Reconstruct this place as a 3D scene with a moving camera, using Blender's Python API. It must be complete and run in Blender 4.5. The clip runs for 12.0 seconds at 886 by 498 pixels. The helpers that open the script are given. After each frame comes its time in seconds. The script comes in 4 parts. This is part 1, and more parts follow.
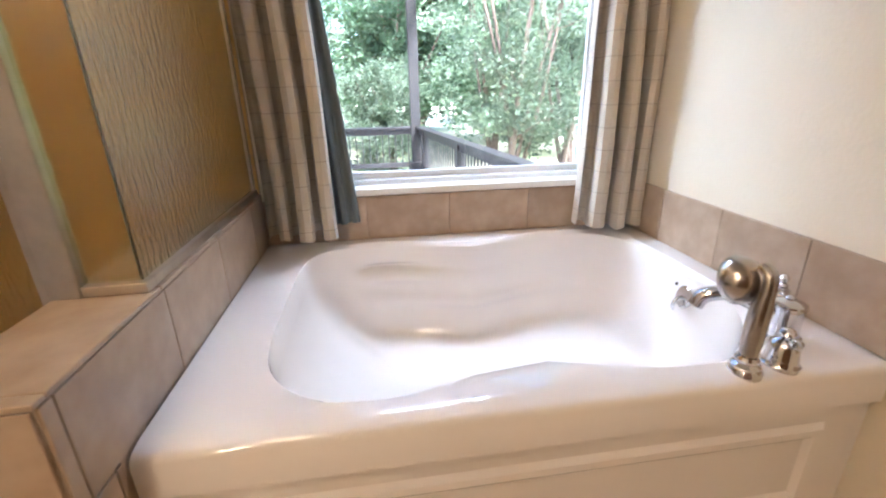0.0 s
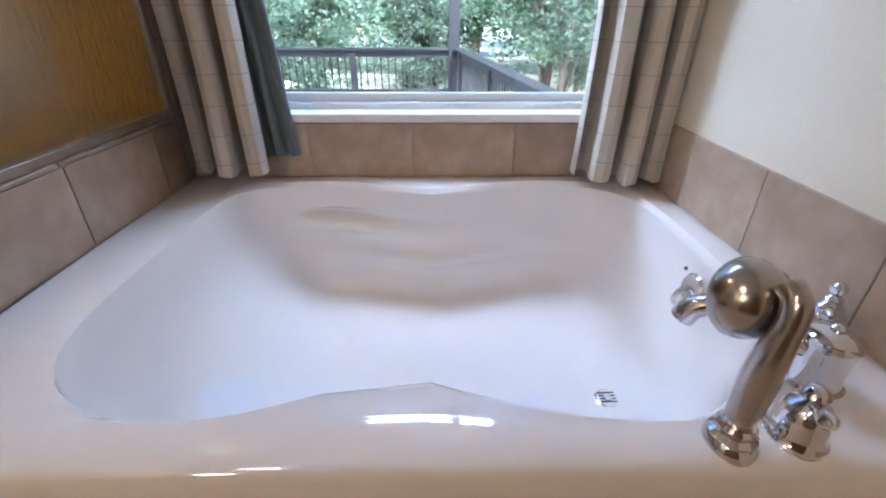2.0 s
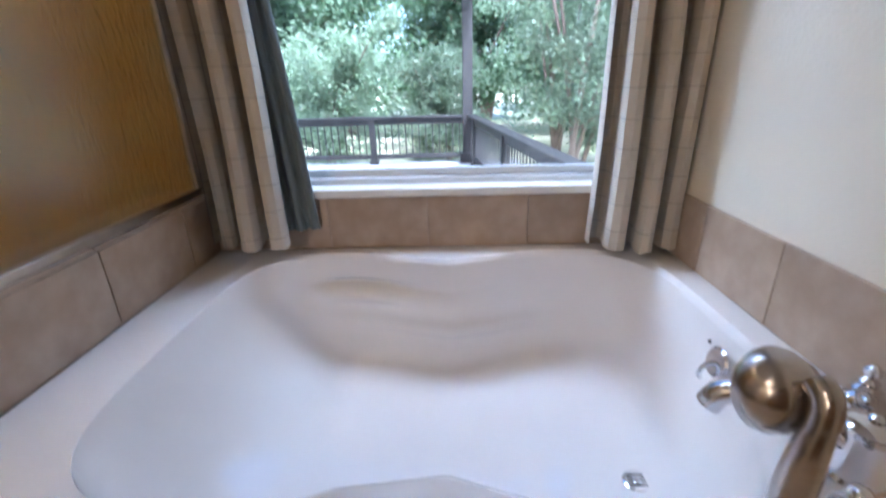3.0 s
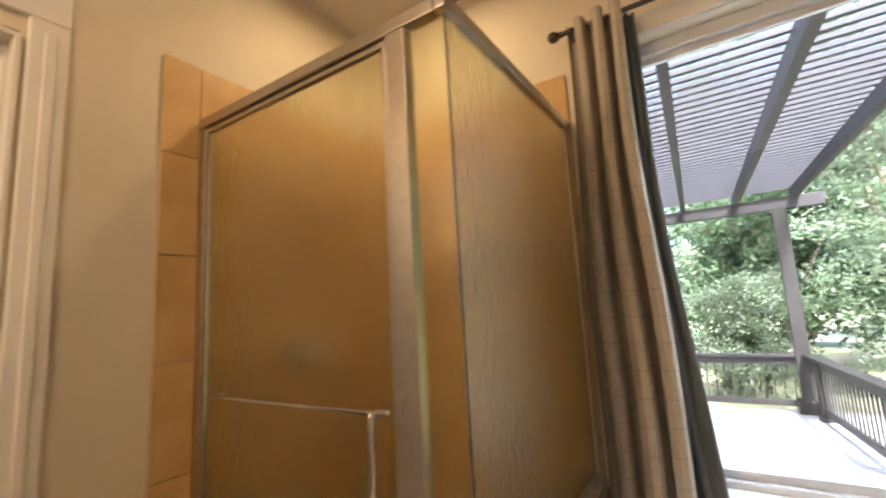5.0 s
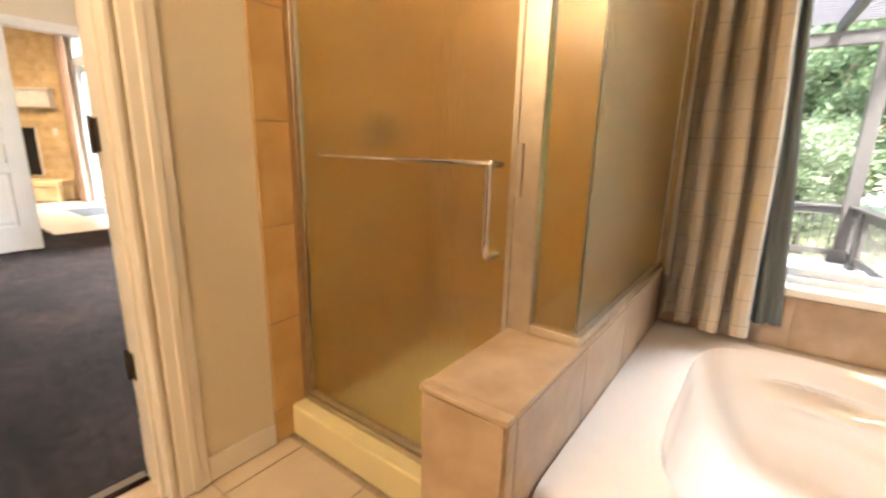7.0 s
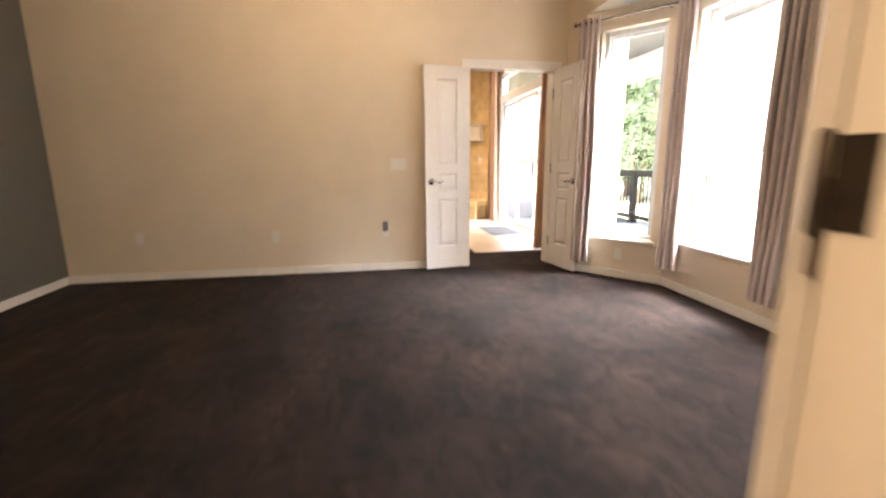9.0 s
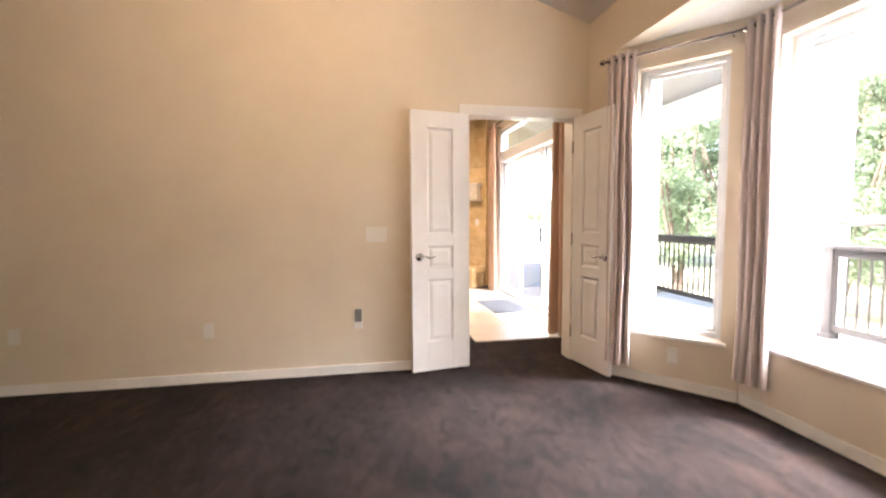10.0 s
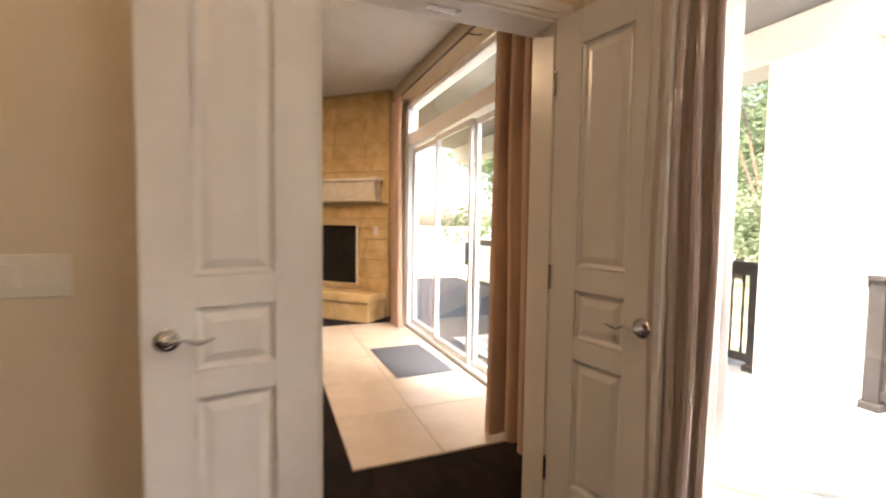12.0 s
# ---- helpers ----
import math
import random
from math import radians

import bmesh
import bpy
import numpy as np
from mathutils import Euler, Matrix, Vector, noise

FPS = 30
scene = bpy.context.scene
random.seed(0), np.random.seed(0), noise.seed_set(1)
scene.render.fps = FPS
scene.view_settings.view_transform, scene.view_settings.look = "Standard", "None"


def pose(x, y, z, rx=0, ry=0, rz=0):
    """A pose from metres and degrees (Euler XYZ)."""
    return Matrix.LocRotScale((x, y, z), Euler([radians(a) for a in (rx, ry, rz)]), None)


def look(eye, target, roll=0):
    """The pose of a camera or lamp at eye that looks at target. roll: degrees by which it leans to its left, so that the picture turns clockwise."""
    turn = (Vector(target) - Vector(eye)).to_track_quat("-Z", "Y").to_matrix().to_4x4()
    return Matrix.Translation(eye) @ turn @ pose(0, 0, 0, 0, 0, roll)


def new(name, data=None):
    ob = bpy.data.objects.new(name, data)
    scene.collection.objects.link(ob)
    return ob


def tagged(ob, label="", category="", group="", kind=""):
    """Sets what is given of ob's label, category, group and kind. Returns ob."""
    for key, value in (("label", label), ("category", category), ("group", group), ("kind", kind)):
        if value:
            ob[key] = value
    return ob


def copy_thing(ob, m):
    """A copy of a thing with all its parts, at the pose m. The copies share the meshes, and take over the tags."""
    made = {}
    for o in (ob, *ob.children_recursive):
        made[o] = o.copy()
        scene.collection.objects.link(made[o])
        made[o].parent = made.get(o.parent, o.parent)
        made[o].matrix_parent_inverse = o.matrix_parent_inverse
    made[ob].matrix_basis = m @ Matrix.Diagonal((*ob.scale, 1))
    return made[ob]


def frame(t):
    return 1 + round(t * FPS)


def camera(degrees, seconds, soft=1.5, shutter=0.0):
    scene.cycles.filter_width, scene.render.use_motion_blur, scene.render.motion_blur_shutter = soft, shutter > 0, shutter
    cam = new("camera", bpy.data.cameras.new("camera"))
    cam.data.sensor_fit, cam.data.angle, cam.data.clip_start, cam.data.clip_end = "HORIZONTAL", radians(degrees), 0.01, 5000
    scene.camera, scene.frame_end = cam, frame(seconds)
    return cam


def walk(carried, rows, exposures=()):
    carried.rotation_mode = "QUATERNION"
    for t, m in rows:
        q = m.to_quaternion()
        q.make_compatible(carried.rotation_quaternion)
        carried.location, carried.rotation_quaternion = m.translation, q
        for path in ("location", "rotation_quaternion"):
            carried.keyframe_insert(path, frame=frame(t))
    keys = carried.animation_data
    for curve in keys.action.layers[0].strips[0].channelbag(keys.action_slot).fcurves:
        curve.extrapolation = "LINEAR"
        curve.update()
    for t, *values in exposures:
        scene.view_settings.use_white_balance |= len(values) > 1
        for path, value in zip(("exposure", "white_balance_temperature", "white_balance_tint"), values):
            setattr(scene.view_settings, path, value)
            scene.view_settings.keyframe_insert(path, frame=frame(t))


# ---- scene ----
cam = camera(91.0, 12.0, soft=2.0, shutter=0.5)
PATH = [
    (0, (0.497, -1.776, 1.04), (0.763, 0.084, 0.354), -1.2),
    (0.5, (0.61, -1.635, 1.008), (0.761, 0.199, 0.226), -0.5),
    (0.7, (0.686, -1.576, 0.994), (0.781, 0.246, 0.173), 1.1),
    (1, (0.782, -1.515, 0.98), (0.852, 0.275, 0.092), 1.2),
    (1.5, (0.844, -1.477, 0.963), (0.907, 0.281, 0.01), 0.8),
    (2, (0.86, -1.466, 0.962), (0.891, 0.29, 0.004), 0.2),
    (2.5, (0.865, -1.459, 0.973), (0.865, 0.325, 0.068), -0.1),
    (2.7, (0.868, -1.456, 0.982), (0.853, 0.349, 0.12), -0.8),
    (4.3, (0.683, -1.488, 1.232), (0.096, 0.411, 1.455), -3.3),
    (4.5, (0.622, -1.537, 1.258), (-0.154, 0.284, 1.549), -3.4),
    (5, (0.479, -1.672, 1.281), (-0.599, -0.012, 1.564), -3.2),
    (5.5, (0.403, -1.763, 1.257), (-0.727, -0.12, 1.415), -1.7),
    (6, (0.366, -1.8, 1.211), (-0.759, -0.146, 1.175), -0.7),
    (6.5, (0.341, -1.806, 1.148), (-0.76, -0.155, 0.901), -0.1),
    (6.7, (0.335, -1.804, 1.118), (-0.754, -0.166, 0.757), 0.8),
    (8.3, (-0.255, -1.832, 1.082), (-1.99, -1.109, 0.399), 0.7),
    (8.5, (-0.416, -1.839, 1.097), (-2.239, -1.316, 0.461), 1.3),
    (8.7, (-0.553, -1.842, 1.101), (-2.415, -1.425, 0.5), 1.6),
    (9, (-0.851, -1.826, 1.129), (-2.788, -1.513, 0.74), -0.4),
    (9.5, (-1.424, -1.78, 1.199), (-3.355, -1.353, 0.9), -1.9),
    (10, (-1.961, -1.633, 1.236), (-3.925, -1.282, 1.098), -0.3),
    (10.5, (-2.496, -1.506, 1.269), (-4.441, -1.043, 1.231), 0.9),
    (11, (-2.975, -1.314, 1.261), (-4.901, -0.779, 1.225), -0.0),
    (11.5, (-3.465, -1.135, 1.255), (-5.373, -0.55, 1.137), 0.4),
    (12, (-3.965, -0.954, 1.269), (-5.818, -0.208, 1.156), 0.8),
]
EXPOSURES = ((0.0, 3.45, 5250, 11), (1.2, 3.05, 4800, 11), (2.7, 2.78, 4750, 11), (4.5, 2.62, 5300, 12), (5.0, 3.06, 6000, 12), (5.5, 3.45, 6150, 11), (6.7, 4.00, 6350, 10),
             (8.5, 4.02, 7300, 12), (9.0, 3.72, 6800, 16), (9.5, 3.92, 6300, 17), (10.0, 3.80, 6500, 18), (11.0, 3.36, 6950, 18), (12.0, 2.85, 7600, 19))
walk(cam, [(t, look(eye, target, roll)) for t, eye, target, roll in PATH], EXPOSURES)

SKY, SUN = 0.15, 5.0
BATH_W, BATH_FILL_W, SHOWER_W, BED_W, LIVING_W = 1.7, 2.4, 0.80, 4.5, 9.5
BATH_SKY, BAY_SKY, SLIDER_SKY = 14.5, 220.0, 20.0

# ---- light ----
world = bpy.data.worlds.new("sky")
scene.world = world
world.use_nodes = True
wn = world.node_tree
sky = wn.nodes.new("ShaderNodeTexSky")
sky.sky_type = 'NISHITA'
sky.sun_disc = False
sky.sun_elevation, sky.sun_rotation = radians(51.6), radians(208.3)
sky.dust_density, sky.ozone_density = 3.0, 1.0
wn.nodes["Background"].inputs[1].default_value = SKY
wn.links.new(sky.outputs[0], wn.nodes["Background"].inputs[0])
sun_data = bpy.data.lights.new("sun", 'SUN')
sun_data.energy, sun_data.angle, sun_data.color = SUN, radians(12), (1.0, 0.95, 0.88)
sun = new("sun", sun_data)
sun.matrix_world = look((8, -8, 20), (8 - 3.5, -8 + 6.5, 10.7))


def area_lamp(name, x, y, z, size, power, color, shape='DISK', aim=None):
    d = bpy.data.lights.new(name, 'AREA')
    d.shape, d.size, d.energy, d.color = shape, size, power, color
    ob = new(name, d)
    ob.matrix_world = look((x, y, z), aim if aim else (x, y + 0.001, z - 1))
    return ob


def sky_lamp(name, x, y, z, w, h, power, aim):
    """Skylight that falls in at a window, from outside its head."""
    ob = area_lamp(name, x, y, z, w, power, (0.86, 0.93, 1.0), 'RECTANGLE', aim)
    ob.data.size_y = h


sky_lamp("window_sky_bath", 0.80, 0.50, 2.76, 0.95, 0.50, BATH_SKY, (0.80, 0.40, 0.0))
sky_lamp("window_sky_bay", -3.95, 2.45, 3.65, 2.4, 0.8, BAY_SKY, (-3.5, -0.3, 0.0))
sky_lamp("window_sky_slider", -7.8, 0.95, 2.92, 2.4, 0.16, SLIDER_SKY, (-7.8, 0.55, 0.0))
WARM = (1.0, 0.70, 0.40)
area_lamp("bath_lamp", -0.25, -2.20, 2.68, 0.28, BATH_W, WARM)
# added warm fill from the rear, aimed at the shower side; its source is unseen
area_lamp("vanity_lamp", -0.70, -3.35, 2.15, 0.30, BATH_FILL_W, WARM, aim=(-0.75, -1.1, 1.3))
area_lamp("shower_lamp", -0.50, -0.45, 2.70, 0.14, SHOWER_W, (1.0, 0.68, 0.34))
area_lamp("bedroom_lamp", -3.40, -1.90, 3.28, 0.40, BED_W, (1.0, 0.72, 0.45), aim=(-5.30, -2.30, 0.3))
area_lamp("living_lamp", -8.30, -1.30, 3.00, 0.30, LIVING_W, (1.0, 0.74, 0.48))


# ---- materials ----
def mat(name, color, rough=0.5, metal=0.0, scale=8.0, vary=0.12, bump=0.0, bscale=60.0, spec=0.5, tint=None, objvary=0.0,
        trans=0.0, ior=1.45, coat=0.0, stretch=(1, 1, 1), sheen=0.0, emit=0.0):
    m = bpy.data.materials.new(name)
    m.use_nodes = True
    nt = m.node_tree
    b = nt.nodes["Principled BSDF"]
    b.inputs["Roughness"].default_value = rough
    b.inputs["Metallic"].default_value = metal
    b.inputs["Specular IOR Level"].default_value = spec
    b.inputs["Transmission Weight"].default_value = trans
    b.inputs["IOR"].default_value = ior
    b.inputs["Coat Weight"].default_value = coat
    b.inputs["Sheen Weight"].default_value = sheen
    tc = nt.nodes.new("ShaderNodeTexCoord")
    mp = nt.nodes.new("ShaderNodeMapping")
    mp.inputs["Scale"].default_value = stretch
    nt.links.new(tc.outputs["Object"], mp.inputs[0])
    n = nt.nodes.new("ShaderNodeTexNoise")
    n.inputs["Scale"].default_value = scale
    n.inputs["Detail"].default_value = 6
    nt.links.new(mp.outputs[0], n.inputs["Vector"])
    r = nt.nodes.new("ShaderNodeValToRGB")
    c2 = tint if tint else tuple(c * (1 - vary) for c in color)
    c1 = color if tint else tuple(min(1, c * (1 + vary * 0.6)) for c in color)
    r.color_ramp.elements[0].color, r.color_ramp.elements[1].color = (*c2, 1), (*c1, 1)
    r.color_ramp.elements[0].position, r.color_ramp.elements[1].position = 0.32, 0.68
    nt.links.new(n.outputs["Fac"], r.inputs[0])
    out = r.outputs[0]
    if objvary:
        oi = nt.nodes.new("ShaderNodeObjectInfo")
        hs = nt.nodes.new("ShaderNodeHueSaturation")
        mr = nt.nodes.new("ShaderNodeMapRange")
        mr.inputs[3].default_value, mr.inputs[4].default_value = 1 - objvary, 1 + objvary
        nt.links.new(oi.outputs["Random"], mr.inputs[0])
        nt.links.new(mr.outputs[0], hs.inputs["Value"])
        nt.links.new(out, hs.inputs["Color"])
        out = hs.outputs[0]
    nt.links.new(out, b.inputs["Base Color"])
    if bump:
        n2 = nt.nodes.new("ShaderNodeTexNoise")
        n2.inputs["Scale"].default_value = bscale
        n2.inputs["Detail"].default_value = 4
        nt.links.new(mp.outputs[0], n2.inputs["Vector"])
        bp = nt.nodes.new("ShaderNodeBump")
        bp.inputs["Strength"].default_value = bump
        bp.inputs["Distance"].default_value = 0.01
        nt.links.new(n2.outputs["Fac"], bp.inputs["Height"])
        nt.links.new(bp.outputs[0], b.inputs["Normal"])
    return m


def curtain_mat(name, color, line=None, pitch=0.085, rough=0.9):
    """Woven cloth; with line, a windowpane check in the cloth's own width and height."""
    m = mat(name, color, rough, scale=5, vary=0.06, bump=0.15, bscale=350, spec=0.15, sheen=0.2)
    if line:
        nt = m.node_tree
        b = nt.nodes["Principled BSDF"]
        src = b.inputs["Base Color"].links[0].from_socket
        uv = nt.nodes.new("ShaderNodeUVMap")
        sep = nt.nodes.new("ShaderNodeSeparateXYZ")
        nt.links.new(uv.outputs[0], sep.inputs[0])
        hits = []
        for k in (0, 1):
            mod = nt.nodes.new("ShaderNodeMath")
            mod.operation = 'PINGPONG'
            mod.inputs[1].default_value = pitch / 2
            nt.links.new(sep.outputs[k], mod.inputs[0])
            lt = nt.nodes.new("ShaderNodeMath")
            lt.operation = 'LESS_THAN'
            lt.inputs[1].default_value = 0.0012
            nt.links.new(mod.outputs[0], lt.inputs[0])
            hits.append(lt)
        mx = nt.nodes.new("ShaderNodeMath")
        mx.operation = 'MAXIMUM'
        nt.links.new(hits[0].outputs[0], mx.inputs[0])
        nt.links.new(hits[1].outputs[0], mx.inputs[1])
        mix = nt.nodes.new("ShaderNodeMix")
        mix.data_type = 'RGBA'
        mix.inputs[7].default_value = (*line, 1)
        nt.links.new(mx.outputs[0], mix.inputs[0])
        nt.links.new(src, mix.inputs[6])
        nt.links.new(mix.outputs[2], b.inputs["Base Color"])
    return m


M_WALL = mat("wall_paint", (0.70, 0.60, 0.46), 0.6, scale=3, vary=0.03, bump=0.12, bscale=90)
M_WALLB = mat("bath_wall_paint", (0.72, 0.64, 0.50), 0.55, scale=3, vary=0.03, bump=0.12, bscale=90)
M_ACCENT = mat("grey_accent_paint", (0.13, 0.125, 0.105), 0.6, scale=3, vary=0.05, bump=0.12, bscale=90)
# white soffit darkened to grey: the porch roof's shade is in the colour
M_SOFFIT = mat("soffit_shade_grey", (0.26, 0.25, 0.24), 0.8, scale=6, vary=0.06)
M_REAR = mat("brown_wall", (0.19, 0.105, 0.055), 0.5, scale=4, vary=0.15, bump=0.1, bscale=40)
M_CEIL = mat("ceiling_paint", (0.62, 0.58, 0.52), 0.8, scale=4, vary=0.04, bump=0.3, bscale=60)
M_TRIM = mat("white_trim_paint", (0.80, 0.76, 0.70), 0.35, scale=6, vary=0.03, bump=0.03, bscale=40)
M_DOOR = mat("white_door_paint", (0.80, 0.77, 0.73), 0.32, scale=5, vary=0.03, bump=0.04, bscale=50)
M_VINYL = mat("white_vinyl", (0.70, 0.71, 0.72), 0.35, scale=9, vary=0.03)
M_TILE = mat("beige_tile", (0.46, 0.35, 0.25), 0.35, scale=9, bump=0.06, bscale=25, tint=(0.33, 0.235, 0.155), objvary=0.10)
M_SHTILE = mat("golden_tile", (0.66, 0.44, 0.19), 0.35, scale=6, bump=0.06, bscale=25, tint=(0.53, 0.32, 0.12), objvary=0.06)
M_GROUT = mat("tile_grout", (0.46, 0.36, 0.27), 0.9, scale=60, vary=0.15)
M_ACRYL = mat("white_acrylic", (0.80, 0.75, 0.71), 0.035, scale=3, vary=0.02, spec=0.5, coat=0.6)
M_CHROME = mat("chrome", (0.72, 0.72, 0.74), 0.06, 1.0, scale=5, vary=0.05)
M_BRUSH = mat("brushed_nickel", (0.46, 0.42, 0.39), 0.22, 1.0, scale=30, vary=0.08, stretch=(1, 1, 8))
M_DARKM = mat("dark_bronze", (0.10, 0.08, 0.065), 0.4, 0.8, scale=25, vary=0.2)
M_ALU = mat("shower_aluminium", (0.56, 0.50, 0.43), 0.3, 1.0, scale=30, vary=0.08)
M_CARPET = mat("brown_carpet", (0.032, 0.0170, 0.0126), 0.95, scale=1.7, bump=0.9, bscale=420, spec=0.08, tint=(0.0090, 0.0048, 0.0036), sheen=0.05, stretch=(1.0, 1.7, 1.0))
# brushed pile: wider, softer drifts where the nap lies the other way
cn = M_CARPET.node_tree
nap = cn.nodes.new("ShaderNodeTexNoise")
nap.inputs["Scale"].default_value, nap.inputs["Detail"].default_value, nap.inputs["Distortion"].default_value = 5.5, 7.0, 1.4
cn.links.new(cn.nodes["Mapping"].outputs[0], nap.inputs["Vector"])
nr = cn.nodes.new("ShaderNodeMapRange")
nr.inputs[1].default_value, nr.inputs[2].default_value, nr.inputs[3].default_value, nr.inputs[4].default_value = 0.35, 0.68, 0.55, 1.75
cn.links.new(nap.outputs["Fac"], nr.inputs[0])
hv = cn.nodes.new("ShaderNodeHueSaturation")
pb = cn.nodes["Principled BSDF"]
cn.links.new(pb.inputs["Base Color"].links[0].from_socket, hv.inputs["Color"])
cn.links.new(nr.outputs[0], hv.inputs["Value"])
cn.links.new(hv.outputs[0], pb.inputs["Base Color"])
M_FLTILE = mat("floor_tile", (0.66, 0.56, 0.45), 0.28, scale=4, bump=0.05, bscale=20, tint=(0.56, 0.46, 0.36), objvary=0.05)
M_CURB = curtain_mat("plaid_curtain", (0.50, 0.44, 0.35), (0.31, 0.27, 0.23))
M_LINING = curtain_mat("teal_lining", (0.13, 0.15, 0.15))
M_CURG = curtain_mat("mauve_curtain", (0.57, 0.48, 0.44))
M_CURT = curtain_mat("tan_curtain", (0.52, 0.36, 0.27))
M_STONE = mat("limestone", (0.66, 0.48, 0.25), 0.85, scale=7, bump=0.6, bscale=26, tint=(0.52, 0.35, 0.15), objvary=0.10)
M_MORTAR = mat("stone_mortar", (0.58, 0.43, 0.24), 0.95, scale=40, vary=0.2, bump=0.4, bscale=80)
M_MANTEL = mat("cream_mantel", (0.66, 0.60, 0.50), 0.6, scale=10, vary=0.1, bump=0.1)
M_SOOT = mat("firebox_black", (0.012, 0.011, 0.010), 0.8, scale=12, vary=0.4)
M_MAT = mat("door_mat_weave", (0.16, 0.17, 0.19), 0.95, scale=90, vary=0.5, bump=0.8, bscale=120, stretch=(6, 1, 1))
M_RAIL = mat("dark_deck_paint", (0.024, 0.021, 0.020), 0.5, scale=14, vary=0.25, bump=0.1, bscale=40)
M_DECK = mat("pale_deck_boards", (0.31, 0.31, 0.32), 0.6, scale=5, vary=0.15, bump=0.15, bscale=30, stretch=(1, 6, 1), objvary=0.07)
M_PERG = mat("pergola_paint", (0.024, 0.022, 0.024), 0.6, scale=12, vary=0.2, bump=0.1, bscale=30)
M_SLAT = mat("slat_paint", (0.026, 0.026, 0.034), 0.6, scale=12, vary=0.2, bump=0.1, bscale=30)
M_STUCCO = mat("white_stucco", (0.66, 0.66, 0.65), 0.85, scale=14, vary=0.05, bump=0.3, bscale=80)
M_LAWN = mat("lawn", (0.26, 0.29, 0.15), 0.95, scale=0.8, bump=0.6, bscale=40, tint=(0.46, 0.42, 0.32))
M_LEAF = mat("leaf_green", (0.15, 0.21, 0.13), 0.55, scale=3, bump=0, tint=(0.05, 0.10, 0.035), objvary=0.3)
M_LEAF2 = mat("leaf_pale", (0.24, 0.30, 0.21), 0.55, scale=3, bump=0, tint=(0.14, 0.20, 0.11), objvary=0.3)
for m in (M_LEAF, M_LEAF2):
    nt = m.node_tree
    b = nt.nodes["Principled BSDF"]
    tr = nt.nodes.new("ShaderNodeBsdfTranslucent")
    nt.links.new(b.inputs["Base Color"].links[0].from_socket, tr.inputs["Color"])
    mx = nt.nodes.new("ShaderNodeMixShader")
    mx.inputs[0].default_value = 0.45
    nt.links.new(b.outputs[0], mx.inputs[1])
    nt.links.new(tr.outputs[0], mx.inputs[2])
    nt.links.new(mx.outputs[0], nt.nodes["Material Output"].inputs[0])
M_BARK = mat("bark", (0.15, 0.11, 0.085), 0.9, scale=20, vary=0.3, bump=0.5, bscale=40)
M_PLATE = mat("ivory_plastic", (0.74, 0.70, 0.62), 0.4, scale=9, vary=0.02)
M_GREYP = mat("grey_plastic", (0.16, 0.155, 0.15), 0.45, scale=9, vary=0.15)
M_BLACK = mat("black_plastic", (0.02, 0.02, 0.022), 0.5, scale=9, vary=0.2)
M_GLASS = mat("clear_glass", (1, 1, 1), 0.0, trans=1.0, vary=0.0, ior=1.45)
M_FROST = mat("rain_glass", (0.86, 0.84, 0.64), 0.22, trans=1.0, vary=0.01, ior=1.52, bump=0.20, bscale=75, stretch=(1, 1, 0.35))
M_PAN = mat("shower_pan", (0.74, 0.66, 0.40), 0.4, scale=5, vary=0.04)
M_LAMP = mat("lamp_diffuser", (0.9, 0.85, 0.75), 0.5, vary=0.02)

# ---- builders ----
WM = {}


def obj(name, bm, material, smooth=False):
    me = bpy.data.meshes.new(name)
    bm.normal_update()
    bm.to_mesh(me)
    bm.free()
    me.materials.append(material)
    if smooth:
        me.polygons.foreach_set("use_smooth", [True] * len(me.polygons))
        me.set_sharp_from_angle(angle=radians(40))
    return new(name, me)


def thing(name, x, y, z, label, category, group="", kind=""):
    e = new(name)
    e.location = (x, y, z)
    e.empty_display_size = 0.1
    WM[e] = Matrix.Translation((x, y, z))
    return tagged(e, label, category, group, kind)


def part(name, bm, material, parent, label="", smooth=False):
    """One mesh part, given in world coordinates, under a thing or a part."""
    m = WM.get(parent, Matrix())
    bmesh.ops.transform(bm, matrix=m.inverted(), verts=bm.verts)
    ob = obj(name, bm, material, smooth)
    ob.parent = parent
    WM[ob] = m
    if label:
        tagged(ob, label)
    return ob


def structure(name, bm, material, label, category, smooth=False):
    ob = obj(name, bm, material, smooth)
    WM[ob] = Matrix()
    return tagged(ob, label, category, kind="structure")


def box(bm, x0, x1, y0, y1, z0, z1, bev=0.0, m=None):
    tmp = bmesh.new()
    bmesh.ops.create_cube(tmp, size=1)
    for v in tmp.verts:
        v.co = Vector(((x0 + x1) / 2 + v.co.x * (x1 - x0), (y0 + y1) / 2 + v.co.y * (y1 - y0), (z0 + z1) / 2 + v.co.z * (z1 - z0)))
    if bev:
        bmesh.ops.bevel(tmp, geom=tmp.edges[:], offset=bev, segments=2, affect='EDGES', profile=0.5)
    if m is not None:
        bmesh.ops.transform(tmp, matrix=m, verts=tmp.verts)
    me = bpy.data.meshes.new("tmp")
    tmp.to_mesh(me)
    tmp.free()
    bm.from_mesh(me)
    bpy.data.meshes.remove(me)
    return bm


def B(*a, **k):
    return box(bmesh.new(), *a, **k)


